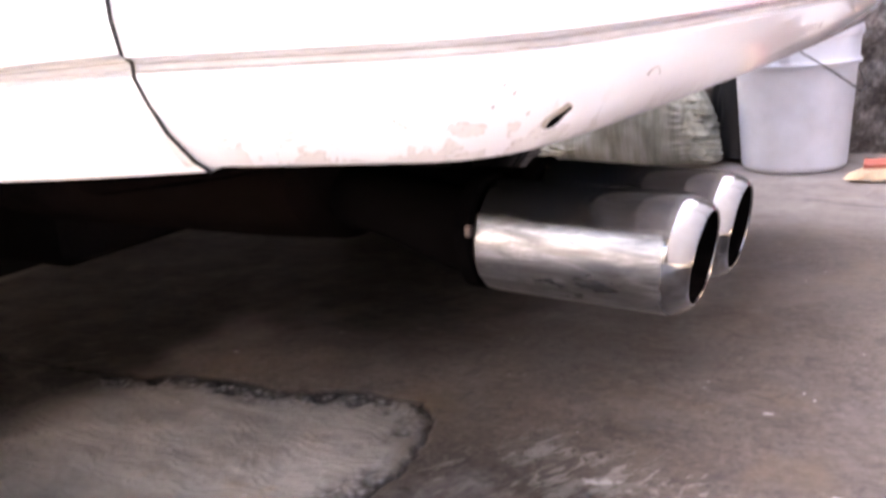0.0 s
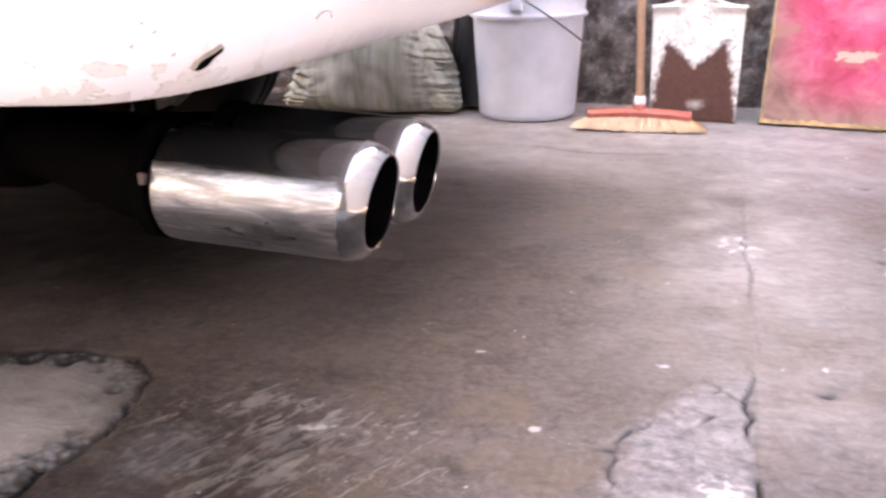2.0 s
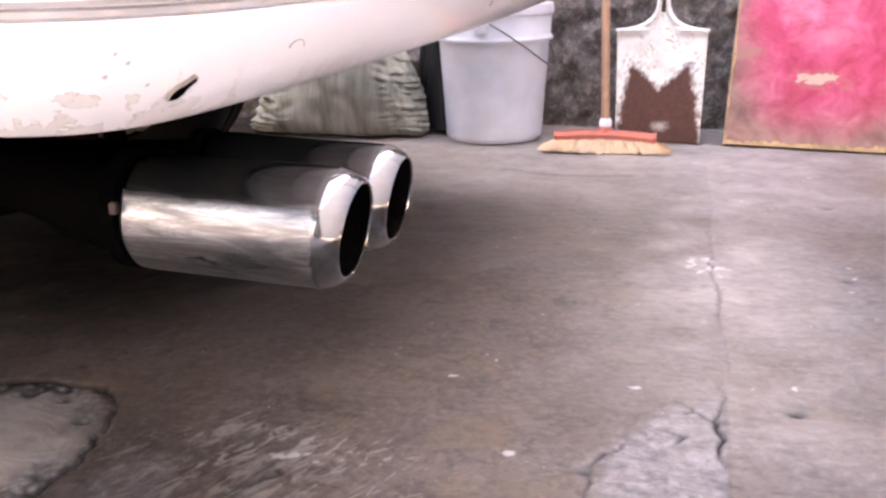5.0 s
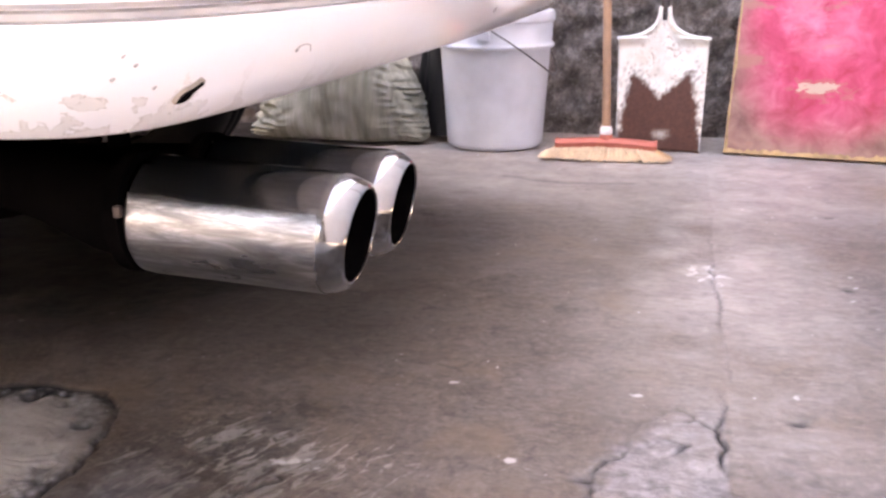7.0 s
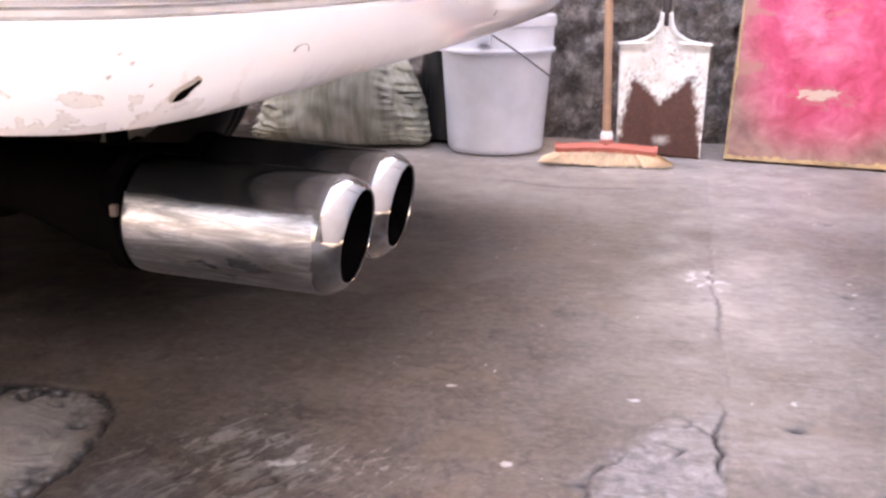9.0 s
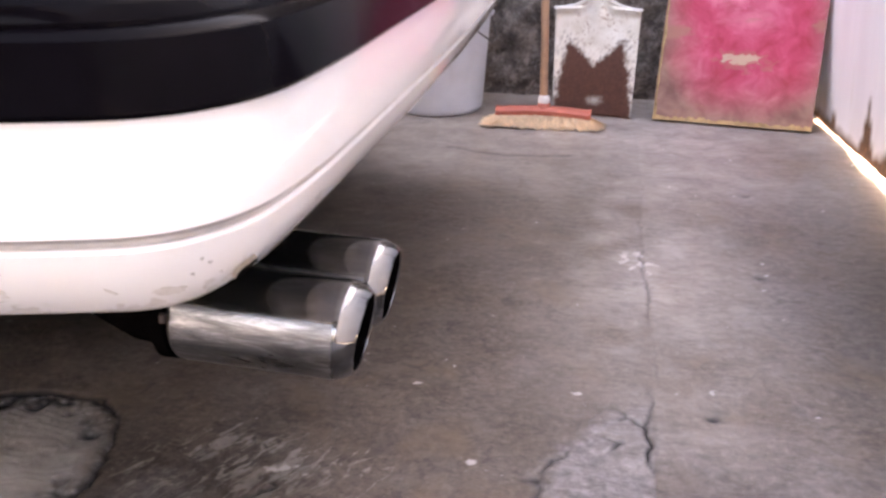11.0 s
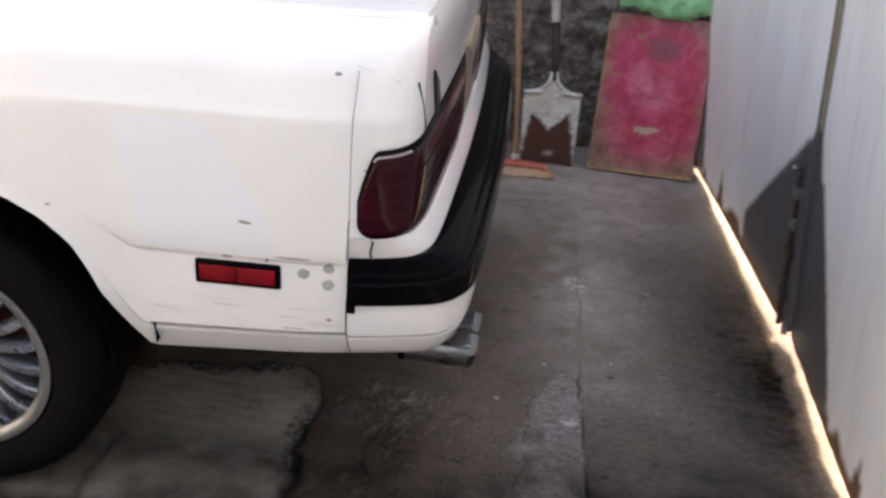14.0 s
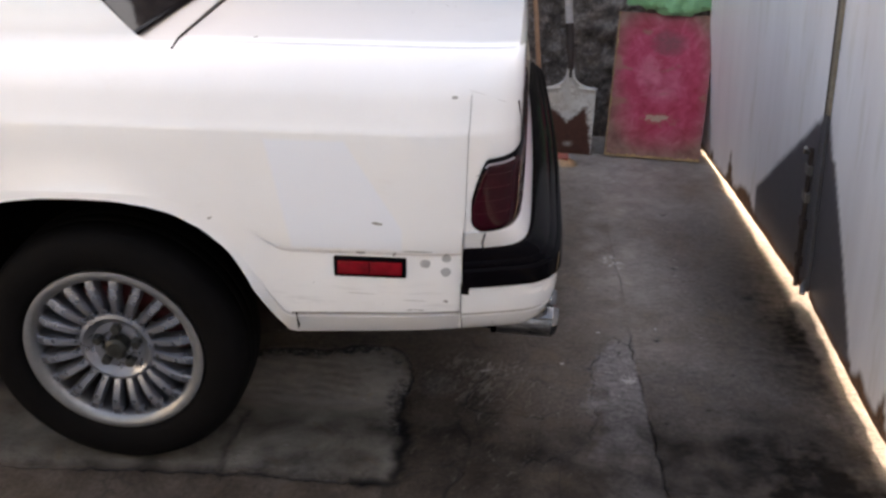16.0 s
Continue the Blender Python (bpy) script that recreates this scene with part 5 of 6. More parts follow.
def tail_lamp(mirror):
    lamp = new("tail_lamp")
    lamp.parent = car
    lamp["label"] = "dark red wraparound tail lamp with black surround"

    def head(s, s0):
        """How far the lamp's upper edge lies under its full height."""
        ds = s - s0
        return -0.085 * max(0.0, 1 - ds / 0.034) ** 1.7 + lerp_rows([(0, -0.006), (0.10, 0.0), (0.2, 0.008), (0.8, 0.012)], s)

    def band(name, grow, lift, material, z_lo, z_hi, label="", base=0.0015):
        s0, s1, nu, nv = 0.004 - grow * 0.6, 0.70 + grow, 60, 12
        verts = []
        for i in range(nu):
            s = s0 + (s1 - s0) * (i / (nu - 1)) ** 2.0
            p, n = corner_point(s)
            ds = s - s0
            # rounded foot and slanted head at the side end
            lo = z_lo - grow + 0.030 * (1 - math.sqrt(max(0.0, 1 - max(0.0, 1 - ds / 0.030) ** 2)))
            hi = z_hi + grow + head(s, s0)
            for j in range(nv):
                v = j / (nv - 1)
                z = lo + (hi - lo) * v
                roundoff = lift * (1 - abs(2 * v - 1) ** 6) * (1 - max(0.0, 1 - (s - s0) / 0.012) ** 2)
                d = base + roundoff
                verts.append((p.x + n.x * d, p.y + n.y * d, z))
        if mirror:
            verts = [(x, 2 * CY - y, z) for x, y, z in verts]
        ob = mesh_object(name, to_car(verts), grid_faces(nu, nv), material, lamp, label, sharp=50)
        sol = ob.modifiers.new("thickness", "SOLIDIFY")
        sol.thickness, sol.offset = 0.003, -1

    band("surround", 0.001, 0.004, "trim", 0.652, 0.812, "black lamp surround")
    band("lens", -0.0030, 0.0022, "lens", 0.6495, 0.8040, "dark red ribbed lens", 0.0050)
    for z in (0.694, 0.722, 0.750, 0.778):
        pts = []
        for i in range(24):
            s = 0.012 + 0.075 * i / 23
            p, n = corner_point(s)
            d = 0.0072
            y = p.y + n.y * d
            pts.append((p.x + n.x * d, (2 * CY - y if mirror else y) - CY, z))
        b = bmesh.new()
        tube(b, pts, 0.0008, 6)
        part("lens_rib", b, "rib", lamp, "fine raised lens rib")

    def rib(name, height, s0, s1, out, radius, material, label):
        pts = []
        for i in range(20):
            s = s0 + (s1 - s0) * i / 19
            p, n = corner_point(s)
            y = p.y + n.y * out
            pts.append((p.x + n.x * out, (2 * CY - y if mirror else y) - CY, height(s)))
        b = bmesh.new()
        tube(b, pts, radius, 6)
        part(name, b, material, lamp, label)

    for z in (0.680, 0.708, 0.736, 0.764):
        rib("lens_groove", lambda s, z=z: z, 0.098, 0.60, 0.0072, 0.0011, "smoke", "dark groove across the lens")
    rib("lens_band", lambda s: 0.8025 + head(s, 0.003), 0.030, 0.096, 0.0050, 0.0026, "clearlens", "pale clear band along the lens top")
    rib("lens_foot", lambda s: 0.6565, 0.11, 0.62, 0.0060, 0.0016, "clearlens", "pale lower lens edge")


tail_lamp(False)
tail_lamp(True)

# plate recess
bm = bmesh.new()
box(bm, (0.392, 1.385 - CY, 0.672), (0.410, 1.715 - CY, 0.835), 0.004)
part("plate_surround", bm, "tan", car, "dull brown number plate surround", smooth=False)
bm = bmesh.new()
box(bm, (0.4095, 1.405 - CY, 0.685), (0.4125, 1.695 - CY, 0.825), 0.001)
part("plate_recess", bm, "tan", car, smooth=False)
bm = bmesh.new()
box(bm, (0.4125, 1.43 - CY, 0.70), (0.4150, 1.67 - CY, 0.81), 0.001)
plate = part("number_plate", bm, "plate", car, "pale number plate", smooth=False)
bm = bmesh.new()
box(bm, (0.4150, 1.47 - CY, 0.735), (0.4160, 1.63 - CY, 0.780))
part("plate_bar", bm, "darksteel", plate, smooth=False)

# side marker, primer spots, scratches
bm = bmesh.new()
box(bm, (0.003, 0.7015 - CY, 0.541), (0.157, 0.714 - CY, 0.588), 0.005)
marker = part("side_marker", bm, "trim", car, "red side reflector in a black bezel")
for xa, xb in ((0.012, 0.079), (0.0795, 0.148)):
    bm = bmesh.new()
    box(bm, (xa, 0.6985 - CY, 0.5495), (xb, 0.706 - CY, 0.5795), 0.002)
    part("reflector", bm, "marker", marker, "red reflector lens")


def surface_y(x, z):
    """Where the near side of the body lies."""
    return lerp_rows([(b, a) for a, b in SIDE[1:]], z) + tail_turn(x, z)


def spot(name, x, z, rx, rz, material, seed=0.0, label="", tilt=0.0):
    pts = []
    for k in range(18):
        a = 2 * math.pi * k / 18
        g = 1 + 0.18 * wob(math.cos(a), math.sin(a), seed, 2.0)
        u, v = rx * g * math.cos(a), rz * g * math.sin(a)
        pts.append((x + u * math.cos(tilt) - v * math.sin(tilt), surface_y(x + u, z + v) - 0.0005, z + u * math.sin(tilt) + v * math.cos(tilt)))
    back = [(a, b + 0.004, c) for a, b, c in pts]
    mesh_object(name, to_car(pts + back), [tuple(range(18)), tuple(range(35, 17, -1))] + [(i, (i + 1) % 18, 18 + (i + 1) % 18, 18 + i) for i in range(18)], material, car, label, smooth=False)


spot("primer_spot", 0.196, 0.5755, 0.011, 0.0095, "primer", 1, "grey primer spot")
spot("primer_spot", 0.240, 0.587, 0.010, 0.0085, "primer", 2, "grey primer spot")
spot("primer_spot", 0.239, 0.556, 0.011, 0.0105, "primer", 3, "grey primer spot")
spot("scratch", 0.098, 0.6685, 0.012, 0.0028, "greyplastic", 4, "dark scratch", -0.12)
spot("scratch", 0.180, 0.607, 0.032, 0.0016, "greyplastic", 5, "dark scratch", -0.02)
spot("scratch", 0.060, 0.5945, 0.010, 0.0012, "greyplastic", 6, "dark scratch")
spot("scratch", 0.175, 0.4610, 0.020, 0.0020, "greyplastic", 7, "dark scratch")
spot("chip", 0.250, 0.9270, 0.006, 0.0030, "greyplastic", 8, "dark paint chip")
spot("chip", 0.015, 0.5960, 0.005, 0.0012, "greyplastic", 9, "dark paint chip")
for k, (x, z, r) in enumerate(((0.06, 0.500, 0.030), (0.17, 0.486, 0.026), (-0.02, 0.478, 0.018))):
    spot("scratch", x, z, r, 0.0007, "seam", 11 + k, "faint grey scratch", -0.02)


# ---- wheels ----
def wheel(hx, near):
    w = new("wheel")
    w.parent = car
    w["label"] = "finned silver alloy wheel with black tyre"
    yo = 0.722 if near else 2 * CY - 0.722
    s = 1 if near else -1

    def place(ob):
        ob.matrix_parent_inverse = Matrix.Identity(4)
        ob.parent = w
        return ob

    w.location = (hx, yo - CY, 0.306)
    bm = bmesh.new()
    prof = [(0.2065, 0.020), (0.2120, 0.0085), (0.225, 0.001), (0.250, -0.004), (0.275, -0.002), (0.292, 0.008), (0.301, 0.022), (0.3055, 0.040), (0.306, 0.060), (0.304, 0.064), (0.3065, 0.068), (0.307, 0.095), (0.3045, 0.099), (0.307, 0.103),
            (0.306, 0.140), (0.302, 0.165), (0.292, 0.182), (0.27, 0.192), (0.235, 0.19), (0.205, 0.178)]
    turned(bm, [(r, s * h) for r, h in prof], axis="y", seg=72)
    place(part("tyre", bm, "rubber", None, "black worn tyre", sharp=50))
    bm = bmesh.new()
    prof = [(0.196, 0.17), (0.180, 0.16), (0.176, 0.050), (0.180, 0.018), (0.186, 0.010), (0.1905, 0.008), (0.198, 0.004), (0.2065, 0.006), (0.208, 0.012), (0.204, 0.018)]
    turned(bm, [(r, s * h) for r, h in prof], axis="y", seg=72)
    place(part("rim", bm, "alloyrim", None, "bright machined rim edge", sharp=50))
    # fins
    fin = None
    for k in range(20):
        a = 2 * math.pi * (k + 0.35) / 20
        if fin is None:
            bm = bmesh.new()
            rows = [(0.082, 0.011, 0.030), (0.100, 0.0115, 0.022), (0.130, 0.0125, 0.014), (0.160, 0.0135, 0.012), (0.183, 0.0135, 0.018)]
            rings = []
            for r, hw, depth in rows:
                rings.append([bm.verts.new(v) for v in ((-hw * 0.55, s * depth, r), (hw * 0.55, s * depth, r), (hw * 0.95, s * (depth + 0.009), r), (hw * 0.9, s * (depth + 0.034), r), (-hw * 0.9, s * (depth + 0.034), r), (-hw * 0.95, s * (depth + 0.009), r))])
            for p, q in zip(rings, rings[1:]):
                for i in range(6):
                    bm.faces.new((p[i], p[(i + 1) % 6], q[(i + 1) % 6], q[i]))
            bm.faces.new(rings[0][::-1])
            bm.faces.new(rings[-1])
            fin = place(part("fin", bm, "alloy", None, sharp=40))
        else:
            f = place(new("fin", fin.data))
            f.rotation_euler = (0, a, 0)
            continue
        fin.rotation_euler = (0, a, 0)
    bm = bmesh.new()
    prof = [(0.0, 0.052), (0.035, 0.050), (0.040, 0.040), (0.060, 0.040), (0.070, 0.032), (0.078, 0.026), (0.086, 0.028), (0.091, 0.036), (0.091, 0.07)]
    turned(bm, [(max(r, 0.001), s * h) for r, h in prof], axis="y", seg=40)
    place(part("hub_disc", bm, "alloy", None, "silver hub disc"))
    bm = bmesh.new()
    turned(bm, [(0.001, s * 0.016), (0.018, s * 0.016), (0.025, s * 0.021), (0.026, s * 0.052)], axis="y", seg=24)
    place(part("hub_cap", bm, "grease", None, "greasy bare hub nose"))
    for k in range(5):
        a = 2 * math.pi * (k + 0.2) / 5
        bm = bmesh.new()
        turned(bm, [(0.001, s * 0.022), (0.0090, s * 0.022), (0.0125, s * 0.028), (0.0125, s * 0.045)], (0.047 * math.cos(a), 0, 0.047 * math.sin(a)), "y", 6)
        place(part("wheel_nut", bm, "grease", None, smooth=False))
    bm = bmesh.new()
    turned(bm, [(0.001, s * 0.085), (0.135, s * 0.085), (0.142, s * 0.092), (0.142, s * 0.15)], axis="y", seg=32)
    place(part("brake_drum", bm, "drum", None, "dark red brake drum"))


for hx in HUBS:
    wheel(hx, True)
    wheel(hx, False)


# underside and wheel housings
def build_underside():
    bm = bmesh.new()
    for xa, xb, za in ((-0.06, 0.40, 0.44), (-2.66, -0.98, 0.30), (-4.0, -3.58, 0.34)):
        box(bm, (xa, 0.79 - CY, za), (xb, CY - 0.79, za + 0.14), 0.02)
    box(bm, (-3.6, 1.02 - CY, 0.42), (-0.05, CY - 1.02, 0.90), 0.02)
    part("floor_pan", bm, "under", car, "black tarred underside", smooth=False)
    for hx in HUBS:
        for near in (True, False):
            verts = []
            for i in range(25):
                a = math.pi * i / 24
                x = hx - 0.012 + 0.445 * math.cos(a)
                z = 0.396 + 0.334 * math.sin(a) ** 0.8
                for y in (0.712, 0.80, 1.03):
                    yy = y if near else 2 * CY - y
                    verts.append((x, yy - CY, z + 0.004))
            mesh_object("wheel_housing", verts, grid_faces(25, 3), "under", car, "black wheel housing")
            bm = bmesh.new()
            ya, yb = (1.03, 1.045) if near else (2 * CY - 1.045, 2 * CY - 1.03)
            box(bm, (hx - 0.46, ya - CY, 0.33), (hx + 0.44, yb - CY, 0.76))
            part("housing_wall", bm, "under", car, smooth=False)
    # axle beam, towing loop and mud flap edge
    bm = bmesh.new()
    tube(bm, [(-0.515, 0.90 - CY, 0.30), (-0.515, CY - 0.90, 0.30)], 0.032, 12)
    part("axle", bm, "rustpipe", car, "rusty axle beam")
    # unseen block, added to keep the lit floor behind it out of view
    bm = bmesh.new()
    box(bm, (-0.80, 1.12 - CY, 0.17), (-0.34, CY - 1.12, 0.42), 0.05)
    part("axle_block", bm, "under", car, "black block added under the axle to hide the lit floor")
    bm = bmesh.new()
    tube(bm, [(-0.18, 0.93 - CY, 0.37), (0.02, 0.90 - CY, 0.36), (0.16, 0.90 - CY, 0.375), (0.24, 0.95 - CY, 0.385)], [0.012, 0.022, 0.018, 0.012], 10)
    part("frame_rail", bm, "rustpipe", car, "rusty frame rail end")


build_underside()


def build_exhaust():
    ex = new("exhaust")
    ex.parent = car
    ex["label"] = "twin chrome exhaust tips on a sooty pipe"
    tip = None
    for ya, xa, xb, za, zb in ((0.950, 0.352, 0.497, 0.3155, 0.3085), (1.047, 0.352, 0.497, 0.3115, 0.3050)):
        length = xb - xa
        bm = bmesh.new()
        prof = [(0.0355, 0.0), (0.0385, 0.003), (0.0392, 0.010), (0.0392, length - 0.0150), (0.0380, length - 0.0105), (0.0363, length - 0.0066), (0.0343, length - 0.0035), (0.0325, length - 0.0014), (0.0310, length - 0.0004), (0.0300, length - 0.0008), (0.0296, length - 0.003), (0.0292, length - 0.05)]
        turned(bm, prof, axis="x", seg=72)
        for v in bm.verts:
            v.co.x += 0.125 * v.co.z * max(0.0, (v.co.x - 0.04) / (length - 0.04)) ** 3
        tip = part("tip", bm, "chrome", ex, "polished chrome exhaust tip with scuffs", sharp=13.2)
        tilt = math.atan2(za - zb, length)
        tip.matrix_basis = Matrix.Translation((xa, ya - CY, za)) @ Matrix.Rotation(tilt, 4, "Y")
        bm = bmesh.new()
        turned(bm, [(0.0292, length - 0.0015), (0.0288, length - 0.06), (0.0280, 0.02), (0.001, 0.015)], axis="x", seg=48)
        for v in bm.verts:
            v.co.x += 0.125 * v.co.z * max(0.0, (v.co.x - 0.04) / (length - 0.04)) ** 3
        bore = part("bore", bm, "soot", ex, "sooty inside of the tip")
        bore.matrix_basis = tip.matrix_basis.copy()
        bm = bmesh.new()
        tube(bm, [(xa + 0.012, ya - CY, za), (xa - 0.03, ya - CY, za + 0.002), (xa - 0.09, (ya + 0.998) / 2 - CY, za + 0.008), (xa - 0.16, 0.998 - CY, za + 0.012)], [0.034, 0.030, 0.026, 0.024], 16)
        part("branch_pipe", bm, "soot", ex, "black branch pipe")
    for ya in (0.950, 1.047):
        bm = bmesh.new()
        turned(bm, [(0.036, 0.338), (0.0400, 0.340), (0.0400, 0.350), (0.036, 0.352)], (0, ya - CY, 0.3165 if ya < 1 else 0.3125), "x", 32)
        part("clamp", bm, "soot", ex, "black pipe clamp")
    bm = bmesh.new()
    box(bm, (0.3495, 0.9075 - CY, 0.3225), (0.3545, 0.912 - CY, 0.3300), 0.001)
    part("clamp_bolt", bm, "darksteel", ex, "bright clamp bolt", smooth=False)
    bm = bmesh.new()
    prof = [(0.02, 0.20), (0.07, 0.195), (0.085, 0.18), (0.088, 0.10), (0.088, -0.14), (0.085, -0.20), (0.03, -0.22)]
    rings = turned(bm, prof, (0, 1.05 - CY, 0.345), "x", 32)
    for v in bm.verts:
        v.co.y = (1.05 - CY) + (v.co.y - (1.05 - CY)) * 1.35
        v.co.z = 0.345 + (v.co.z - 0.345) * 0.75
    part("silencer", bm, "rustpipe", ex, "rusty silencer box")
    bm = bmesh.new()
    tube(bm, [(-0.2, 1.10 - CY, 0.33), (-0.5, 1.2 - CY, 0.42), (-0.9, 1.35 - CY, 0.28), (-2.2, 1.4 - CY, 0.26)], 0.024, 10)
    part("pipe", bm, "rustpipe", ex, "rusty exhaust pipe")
    bm = bmesh.new()
    tube(bm, [(0.30, 1.0 - CY, 0.35), (0.30, 1.0 - CY, 0.45)], 0.008, 8)
    part("hanger", bm, "soot", ex)


build_exhaust()


# ---- things along the back wall ----
def build_bucket(x, y):
    b = thing("plastic_bucket", "dusty white plastic bucket with wire handle beside a sack", "bucket", at=(x, y, 0.002))
    b.scale = (1.0, 1.0, 0.98)
    bm = bmesh.new()
    turned(bm, [(0.001, 0.004), (0.110, 0.004), (0.122, 0.0), (0.1285, 0.006), (0.130, 0.016), (0.1465, 0.262), (0.1475, 0.266), (0.1560, 0.268), (0.1570, 0.275), (0.1530, 0.279), (0.1500, 0.283), (0.1525, 0.330), (0.1530, 0.334), (0.1570, 0.336),
                (0.1585, 0.345), (0.1560, 0.362), (0.1520, 0.364), (0.1500, 0.360), (0.1490, 0.33), (0.128, 0.02), (0.001, 0.012)], axis="z", seg=64)
    part("pail", bm, "bucket", b, "white pail with scuffs", sharp=40)
    bm = bmesh.new()
    tube(bm, [(0.018, -0.163, 0.318), (0.060, -0.158, 0.292), (0.105, -0.136, 0.258), (0.142, -0.092, 0.222), (0.160, -0.035, 0.196), (0.163, 0.03, 0.20), (0.140, 0.10, 0.24), (0.06, 0.162, 0.31)], 0.0022, 6)
    part("handle", bm, "wire", b, "dark wire handle")
    for sx in (-1, 1):
        bm = bmesh.new()
        box(bm, (-0.016, -0.006, -0.017), (0.016, 0.010, 0.017), 0.003)
        lug = part("lug", bm, "bucket", b)
        lug.location = (-0.002, sx * 0.158, 0.308)
    return b


build_bucket(0.203, 2.955)


def build_sack():
    sack = thing("sack", "filled greenish woven plastic sack with pleated pale corners", "sack", at=(-0.222, 2.93, 0.003))
    verts, nu, nv = [], 200, 120
    f = lambda v, p: math.copysign(abs(v) ** p, v)
    for i in range(nu):
        a = 2 * math.pi * i / nu
        for j in range(nv):
            t = -math.pi / 2 + math.pi * j / (nv - 1)
            ca, sa, ct, st = math.cos(a), math.sin(a), math.cos(t), math.sin(t)
            x = 0.258 * f(ca, 0.85) * f(ct, 0.36 if st > 0 else 0.10)
            y = 0.125 * f(sa, 0.9) * f(ct, 0.6)
            z = 0.150 + 0.150 * f(st, 0.75)
            side = math.copysign(1, ca)
            n = 0.014 * wob(x, y, z, 9) + 0.007 * wob(x, y, z + 5, 22)
            # flat gathered folds towards both edges
            e = min(1.0, max(0.0, (abs(x) - 0.125) / 0.09))
            fold = math.sin(2 * math.pi * 44 * z + 13.0 * wob(x * 0.6, y * 0.3, z + side, 13)) * (0.55 + 1.1 * wob(x, side, z, 28)) + 0.6 * wob(x, side, z, 75)
            x = x * (1.0 - (0.34 if side > 0 else 0.52) * (z / 0.3)) + side * e * (0.0070 * fold + 0.010 * wob(side, 0.3, z, 20)) - (0.040 * e if side < 0 else -0.006 * e)
            y += -n * 1.3 + 0.003 * math.sin(60 * x + 3 * wob(x, y, z, 8)) + 0.10 * z - e * 0.0065 * fold
            z = max(0.0, z - 0.05 * (x / 0.22) ** 2 * (z / 0.3))
            verts.append((x, y, z))
    faces = {"body": [], "east": [], "west": []}
    for face in grid_faces(nu, nv, closed_u=True):
        x, y, z = (sum(verts[k][c] for k in face) / len(face) for c in range(3))
        edge = abs(x) / (1.0 - (0.34 if x > 0 else 0.52) * z / 0.3) + 0.035 * wob(x * 0.3, 0, z, 60) + 0.02 * wob(x, 1, z, 20)
        faces["body" if edge < 0.195 else "east" if x > 0 else "west"].append(face)
    for key, name, mat_name, label in (("body", "body", "sack", "olive grey woven cloth"), ("east", "pleated_corner", "sackpale", "pale pleated sack corner"), ("west", "pleated_corner", "sackpale", "pale pleated sack corner")):
        used = sorted({k for face in faces[key] for k in face})
        at = {k: i for i, k in enumerate(used)}
        mesh_object(name, [verts[k] for k in used], [tuple(at[k] for k in face) for face in faces[key]], mat_name, sack, label, sharp=80)


build_sack()


def build_black_bag():
    verts, nu, nv = [], 40, 30
    for i in range(nu):
        a = 2 * math.pi * i / nu
        for j in range(nv):
            h = j / (nv - 1)
            r = (0.075 + 0.012 * math.sin(3 * a) + 0.010 * wob(math.cos(a), math.sin(a), h, 4)) * (1 - 0.25 * h) * (1.0 if 0 < j < nv - 1 else 0.02)
            verts.append((r * math.cos(a), 0.7 * r * math.sin(a), 0.34 * h))
    ob = mesh_object("black_bag", verts, grid_faces(nu, nv, closed_u=True), "black", sharp=80)
    ob.location = (0.045, 3.02, 0.003)
    tagged(ob, "tall black plastic bag between sack and bucket", "bag")


build_black_bag()


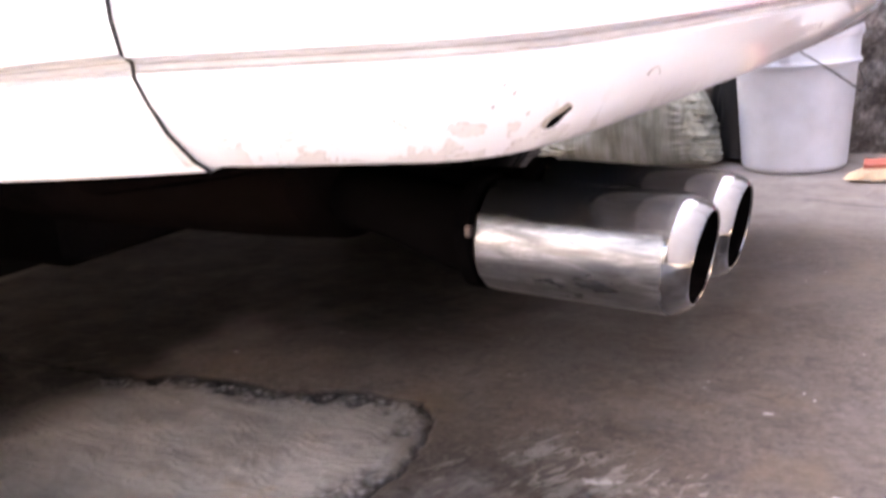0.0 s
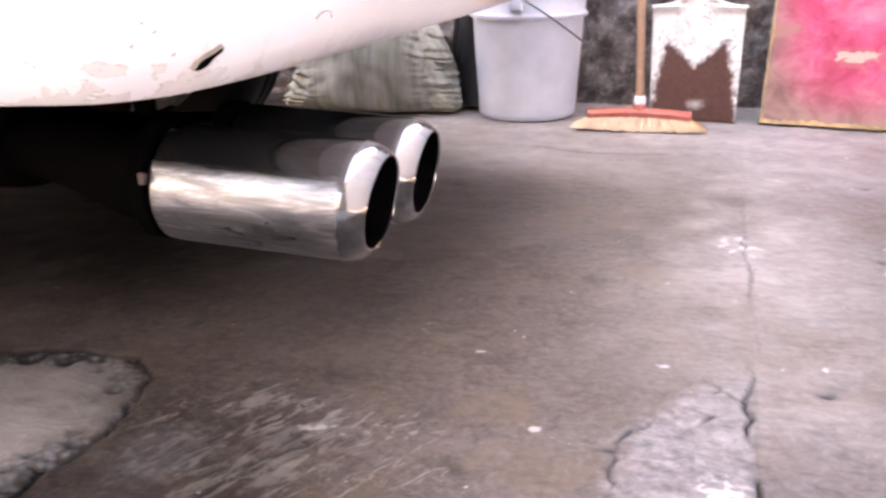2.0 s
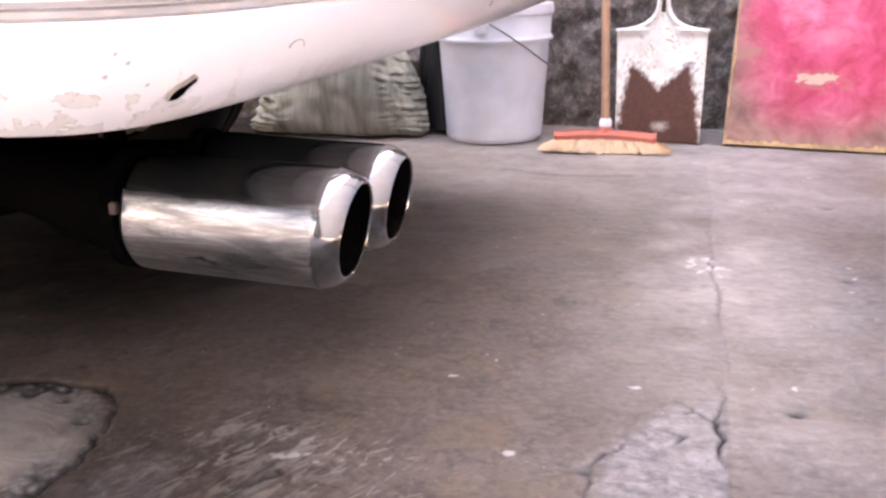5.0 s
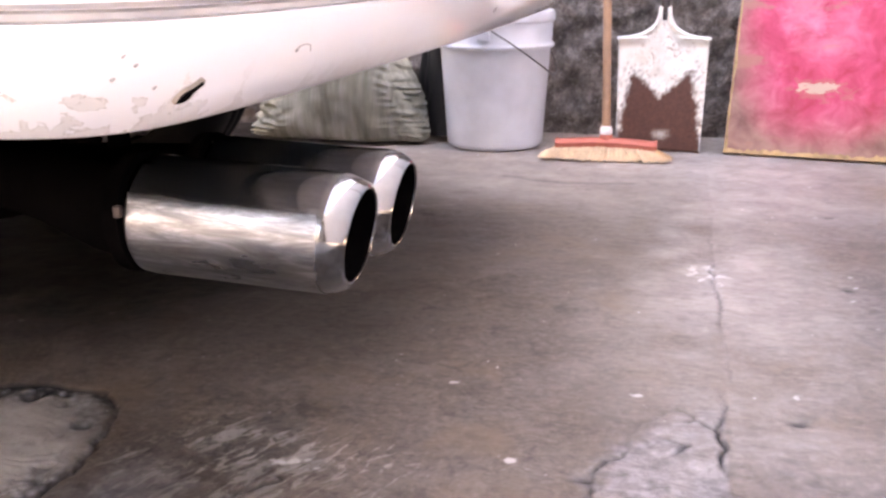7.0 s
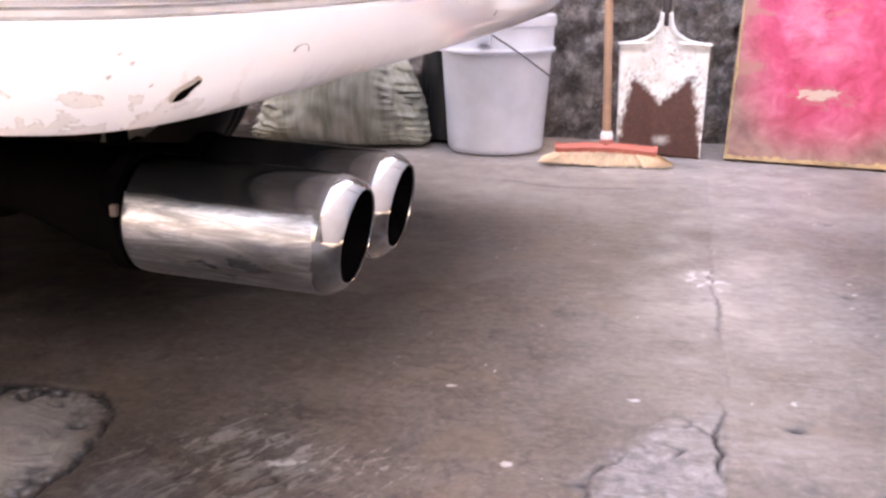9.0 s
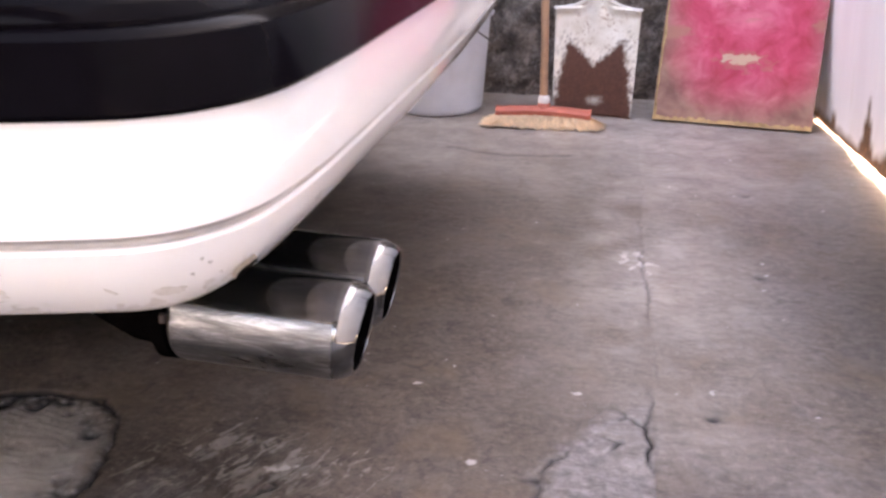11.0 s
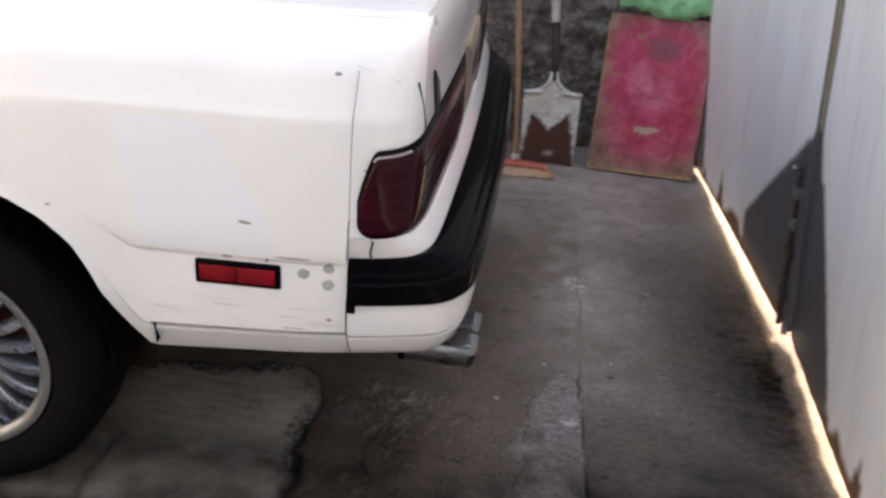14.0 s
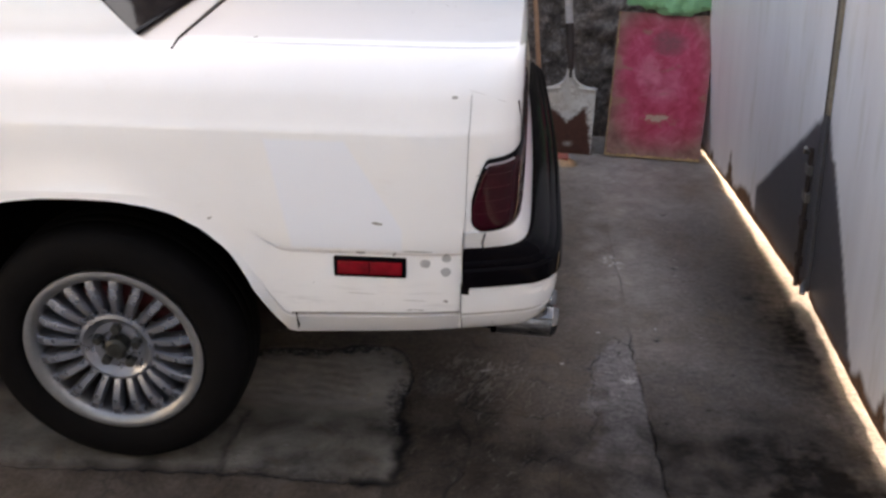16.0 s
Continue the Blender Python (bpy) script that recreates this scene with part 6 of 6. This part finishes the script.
def build_broom():
    b = thing("broom", "straw-coloured broom with red head, leaning on the wall", "broom", at=(0.517, 2.785, 0.0))
    # head block
    bm = bmesh.new()
    rows = []
    for i in range(21):
        t = i / 20 * 2 - 1
        x = 0.125 * t
        z = 0.050 - 0.008 * t * t + (0.004 if abs(t) > 0.93 else 0)
        rows.append([bm.verts.new(v) for v in ((x, -0.020, z - 0.014), (x, -0.022, z - 0.002), (x, -0.014, z + 0.006), (x, 0.014, z + 0.006), (x, 0.022, z - 0.002), (x, 0.020, z - 0.014))])
    for p, q in zip(rows, rows[1:]):
        for i in range(6):
            bm.faces.new((p[i], p[(i + 1) % 6], q[(i + 1) % 6], q[i]))
    bm.faces.new(rows[0][::-1])
    bm.faces.new(rows[-1])
    part("head", bm, "broomred", b, "orange-red plastic head", sharp=50)
    # bristles
    rnd = random.Random(4)
    bm = bmesh.new()
    for i in range(1250):
        t = rnd.uniform(-1, 1)
        y = rnd.uniform(-0.019, 0.019)
        x0, z0 = 0.120 * t, 0.040 - 0.008 * t * t
        x1 = x0 + 0.042 * t + rnd.uniform(-0.008, 0.008)
        y1 = y * 2.0 + rnd.uniform(-0.006, 0.006) - 0.004
        z1 = 0.002 + rnd.uniform(0, 0.006) + 0.004 * abs(t)
        d = 0.0016
        a = [bm.verts.new(v) for v in ((x0 - d, y, z0), (x0 + d, y - d, z0), (x0, y + d, z0), (x1 - d, y1, z1), (x1 + d, y1 - d, z1), (x1, y1 + d, z1))]
        for f in ((0, 1, 4, 3), (1, 2, 5, 4), (2, 0, 3, 5), (3, 4, 5)):
            bm.faces.new([a[k] for k in f])
    bristles = part("bristles", bm, "bristle", b, "flared straw bristles", smooth=False)
    tagged(bristles, kind="stuff")
    bm = bmesh.new()
    turned(bm, [(0.001, 0.052), (0.018, 0.052), (0.015, 0.066), (0.013, 0.068), (0.001, 0.068)], axis="z", seg=20)
    part("socket", bm, "broomred", b)
    bm = bmesh.new()
    turned(bm, [(0.001, 0.066), (0.0145, 0.066), (0.0155, 0.070), (0.0150, 0.080), (0.0115, 0.086), (0.001, 0.086)], axis="z", seg=20)
    part("collar", bm, "whitecap", b, "white plastic collar")
    bm = bmesh.new()
    tube(bm, [(0.0, 0.0, 0.075), (-0.018, 0.10, 0.40), (-0.058, 0.225, 0.80), (-0.090, 0.335, 1.20)], 0.0105, 14)
    part("handle", bm, "wood", b, "brown wooden handle")


build_broom()


def build_shovel():
    s = thing("shovel", "square shovel with worn cream paint and rust, leaning on the wall", "shovel", at=(0.6405, 2.905, 0.002))
    nu, nv = 49, 57
    verts, rust = [], []
    for i in range(nu):
        u = i / (nu - 1) * 2 - 1
        for j in range(nv):
            v = j / (nv - 1)
            if v < 0.80:
                z = 0.285 * v / 0.80
                half = 0.1065 + 0.007 * (z / 0.285)
            else:
                w = (v - 0.80) / 0.20
                z = 0.285 + 0.078 * w ** 1.05
                half = lerp_rows([(0, 0.113), (0.04, 0.093), (0.10, 0.067), (0.17, 0.049), (0.30, 0.031), (0.45, 0.020), (0.65, 0.0135), (1.0, 0.0105)], w)
            x = half * u
            dish = 0.022 * (abs(u) ** 2.2) * (1 - 0.4 * v)
            rib = -0.010 * math.exp(-(x / 0.018) ** 2) * max(0.0, (z - 0.14) / 0.22)
            lip = -0.016 * max(0.0, (z - 0.268) / 0.017) * (abs(u) > 0.25) * (z < 0.2865) * min(1, (abs(u) - 0.25) * 4)
            y = 0.03 - dish + rib + lip + 0.05 * z / 0.36
            verts.append((x, y, z))
            n = 0.010 * wob(x, z, 3, 60) + 0.006 * wob(x, z, 4, 150)
            vee = 0.134 + 0.95 * abs(x) - z
            side = lerp_rows([(0.0, 0.110), (0.08, 0.098), (0.16, 0.084), (0.21, 0.074), (0.30, 0.05)], z) - abs(x)
            worn = max(0.0, 1 - math.hypot((x - 0.005) / 0.028, (z - 0.042) / 0.016) + 4 * n / 0.02 * 0.12)
            bare = min(vee, side, 0.214 - z)
            splash = min(1.0, max(0.0, 1 + bare / 0.034)) * min(1.0, max(0.0, (wob(x, z, 8, 110) - 0.12) * 6))
            rust.append(max(0.85 * splash, max(0.0, min(1.0, 0.5 + (bare + n) * 90)) * (1 - 0.7 * min(1, worn))))
    blade = mesh_object("blade", verts, grid_faces(nu, nv), "shovel", s, "cream painted blade with bare rusty face", sharp=60)
    set_attribute(blade, "rust", rust)
    sol = blade.modifiers.new("thickness", "SOLIDIFY")
    sol.thickness, sol.offset = 0.003, 0
    for side in (-1, 1):
        bm = bmesh.new()
        tube(bm, [(side * h, 0.030 + 0.05 * z / 0.36 - 0.014 * min(1.0, h / 0.08), z) for h, z in ((0.117, 0.2835), (0.114, 0.286), (0.090, 0.288), (0.065, 0.293), (0.047, 0.300), (0.031, 0.311), (0.0215, 0.323), (0.0150, 0.340), (0.0115, 0.366))], 0.0040, 8)
        part("rolled_edge", bm, "whitecap", s, "white painted rolled shoulder")
    bm = bmesh.new()
    tube(bm, [(0, 0.066, 0.330), (0, 0.076, 0.37), (-0.006, 0.11, 0.46), (-0.014, 0.138, 0.545)], [0.006, 0.0115, 0.0165, 0.0180], 16)
    part("socket", bm, "darksteel", s, "dark steel socket")
    bm = bmesh.new()
    tube(bm, [(-0.013, 0.135, 0.535), (-0.034, 0.185, 0.74), (-0.060, 0.235, 1.10)], 0.0168, 14)
    part("shaft", bm, "greywood", s, "weathered pale wooden shaft")


build_shovel()


def build_board():
    bl, br, tl = Vector((0.806, 2.915, 0.004)), Vector((1.212, 2.868, 0.002)), Vector((0.842, 3.118, 0.588))
    u, v = br - bl, tl - bl
    nrm = u.cross(v).normalized()
    if nrm.y > 0:
        nrm = -nrm
    verts, nu, nv = [], 49, 65
    for side in (0, 1):
        for i in range(nu):
            for j in range(nv):
                a, b = i / (nu - 1), j / (nv - 1)
                p = bl + u * a + v * b
                frayed = 0.006 * wob(a * 8, b * 8, 2, 2.0) + 0.004 * wob(a * 30, b * 30, 1, 1.0)
                if j == 0:
                    p += v.normalized() * abs(frayed)
                if i in (0, nu - 1):
                    p += u.normalized() * frayed * 0.5
                p += nrm * ((0.009 if side == 0 else -0.009) + (0.0012 * wob(a * 9, b * 12, 5, 1.6) if side == 0 else 0))
                verts.append(tuple(p))
    f1 = grid_faces(nu, nv)
    off = nu * nv
    f2 = [tuple(k + off for k in f)[::-1] for f in f1]
    rim = [i * nv for i in range(nu)] + [(nu - 1) * nv + j for j in range(1, nv)] + [i * nv + nv - 1 for i in range(nu - 2, -1, -1)] + [j for j in range(nv - 2, 0, -1)]
    f3 = [(rim[k], rim[(k + 1) % len(rim)], rim[(k + 1) % len(rim)] + off, rim[k] + off) for k in range(len(rim))]
    ob = mesh_object("painted_board", verts, f1 + f2 + f3, "board", sharp=40)
    tagged(ob, "wooden board with worn pink spray paint, leaning on the wall", "board")
    # bare splintered wood along the foot and one side
    for name, start, run, across in (("splintered_foot", bl, u, v), ("splintered_side", bl, v, u)):
        n, verts = 90, []
        for k in range(n):
            t = k / (n - 1)
            wide = 0.010 + 0.009 * wob(t * 14, 3, 0, 1.0) + 0.006 * wob(t * 45, 7, 0, 1.0) if name == "splintered_foot" else 0.005 + 0.005 * wob(t * 12, 5, 0, 1.0)
            low = start + run * t + nrm * 0.0115 + across.normalized() * 0.0015
            top = low + across.normalized() * max(0.002, wide) - nrm * 0.0008
            verts += [tuple(low), tuple(top), tuple(top - nrm * 0.006), tuple(low - nrm * 0.006)]
        mesh_object(name, verts, grid_faces(n, 4, closed_v=True), "splinter", ob, "bare yellowish splintered wood", sharp=50)


build_board()


def build_green_bag():
    verts, nu, nv = [], 60, 24
    for i in range(nu):
        t = i / (nu - 1)
        for j in range(nv):
            a = 2 * math.pi * j / nv
            r = 0.062 * (math.sin(math.pi * min(1, max(0, t * 0.94 + 0.03))) ** 0.35) * (1 + 0.32 * wob(t * 7, math.cos(a), math.sin(a), 1.7) + 0.2 * wob(t * 20, math.cos(a) * 2, math.sin(a) * 2, 1.5))
            x = 0.865 + 0.40 * t
            verts.append((x, 3.075 + 0.55 * r * math.cos(a), 0.655 - 0.02 * t + 0.85 * r * math.sin(a) + 0.012 * math.sin(9 * t)))
    verts = [(x, y, max(z, 0.592 - 0.02 * (x - 0.84))) for x, y, z in verts]
    ob = mesh_object("green_bag", verts, grid_faces(nu, nv, closed_v=True), "green", sharp=25)
    tagged(ob, "crumpled light green plastic bag on top of the board", "bag")


build_green_bag()
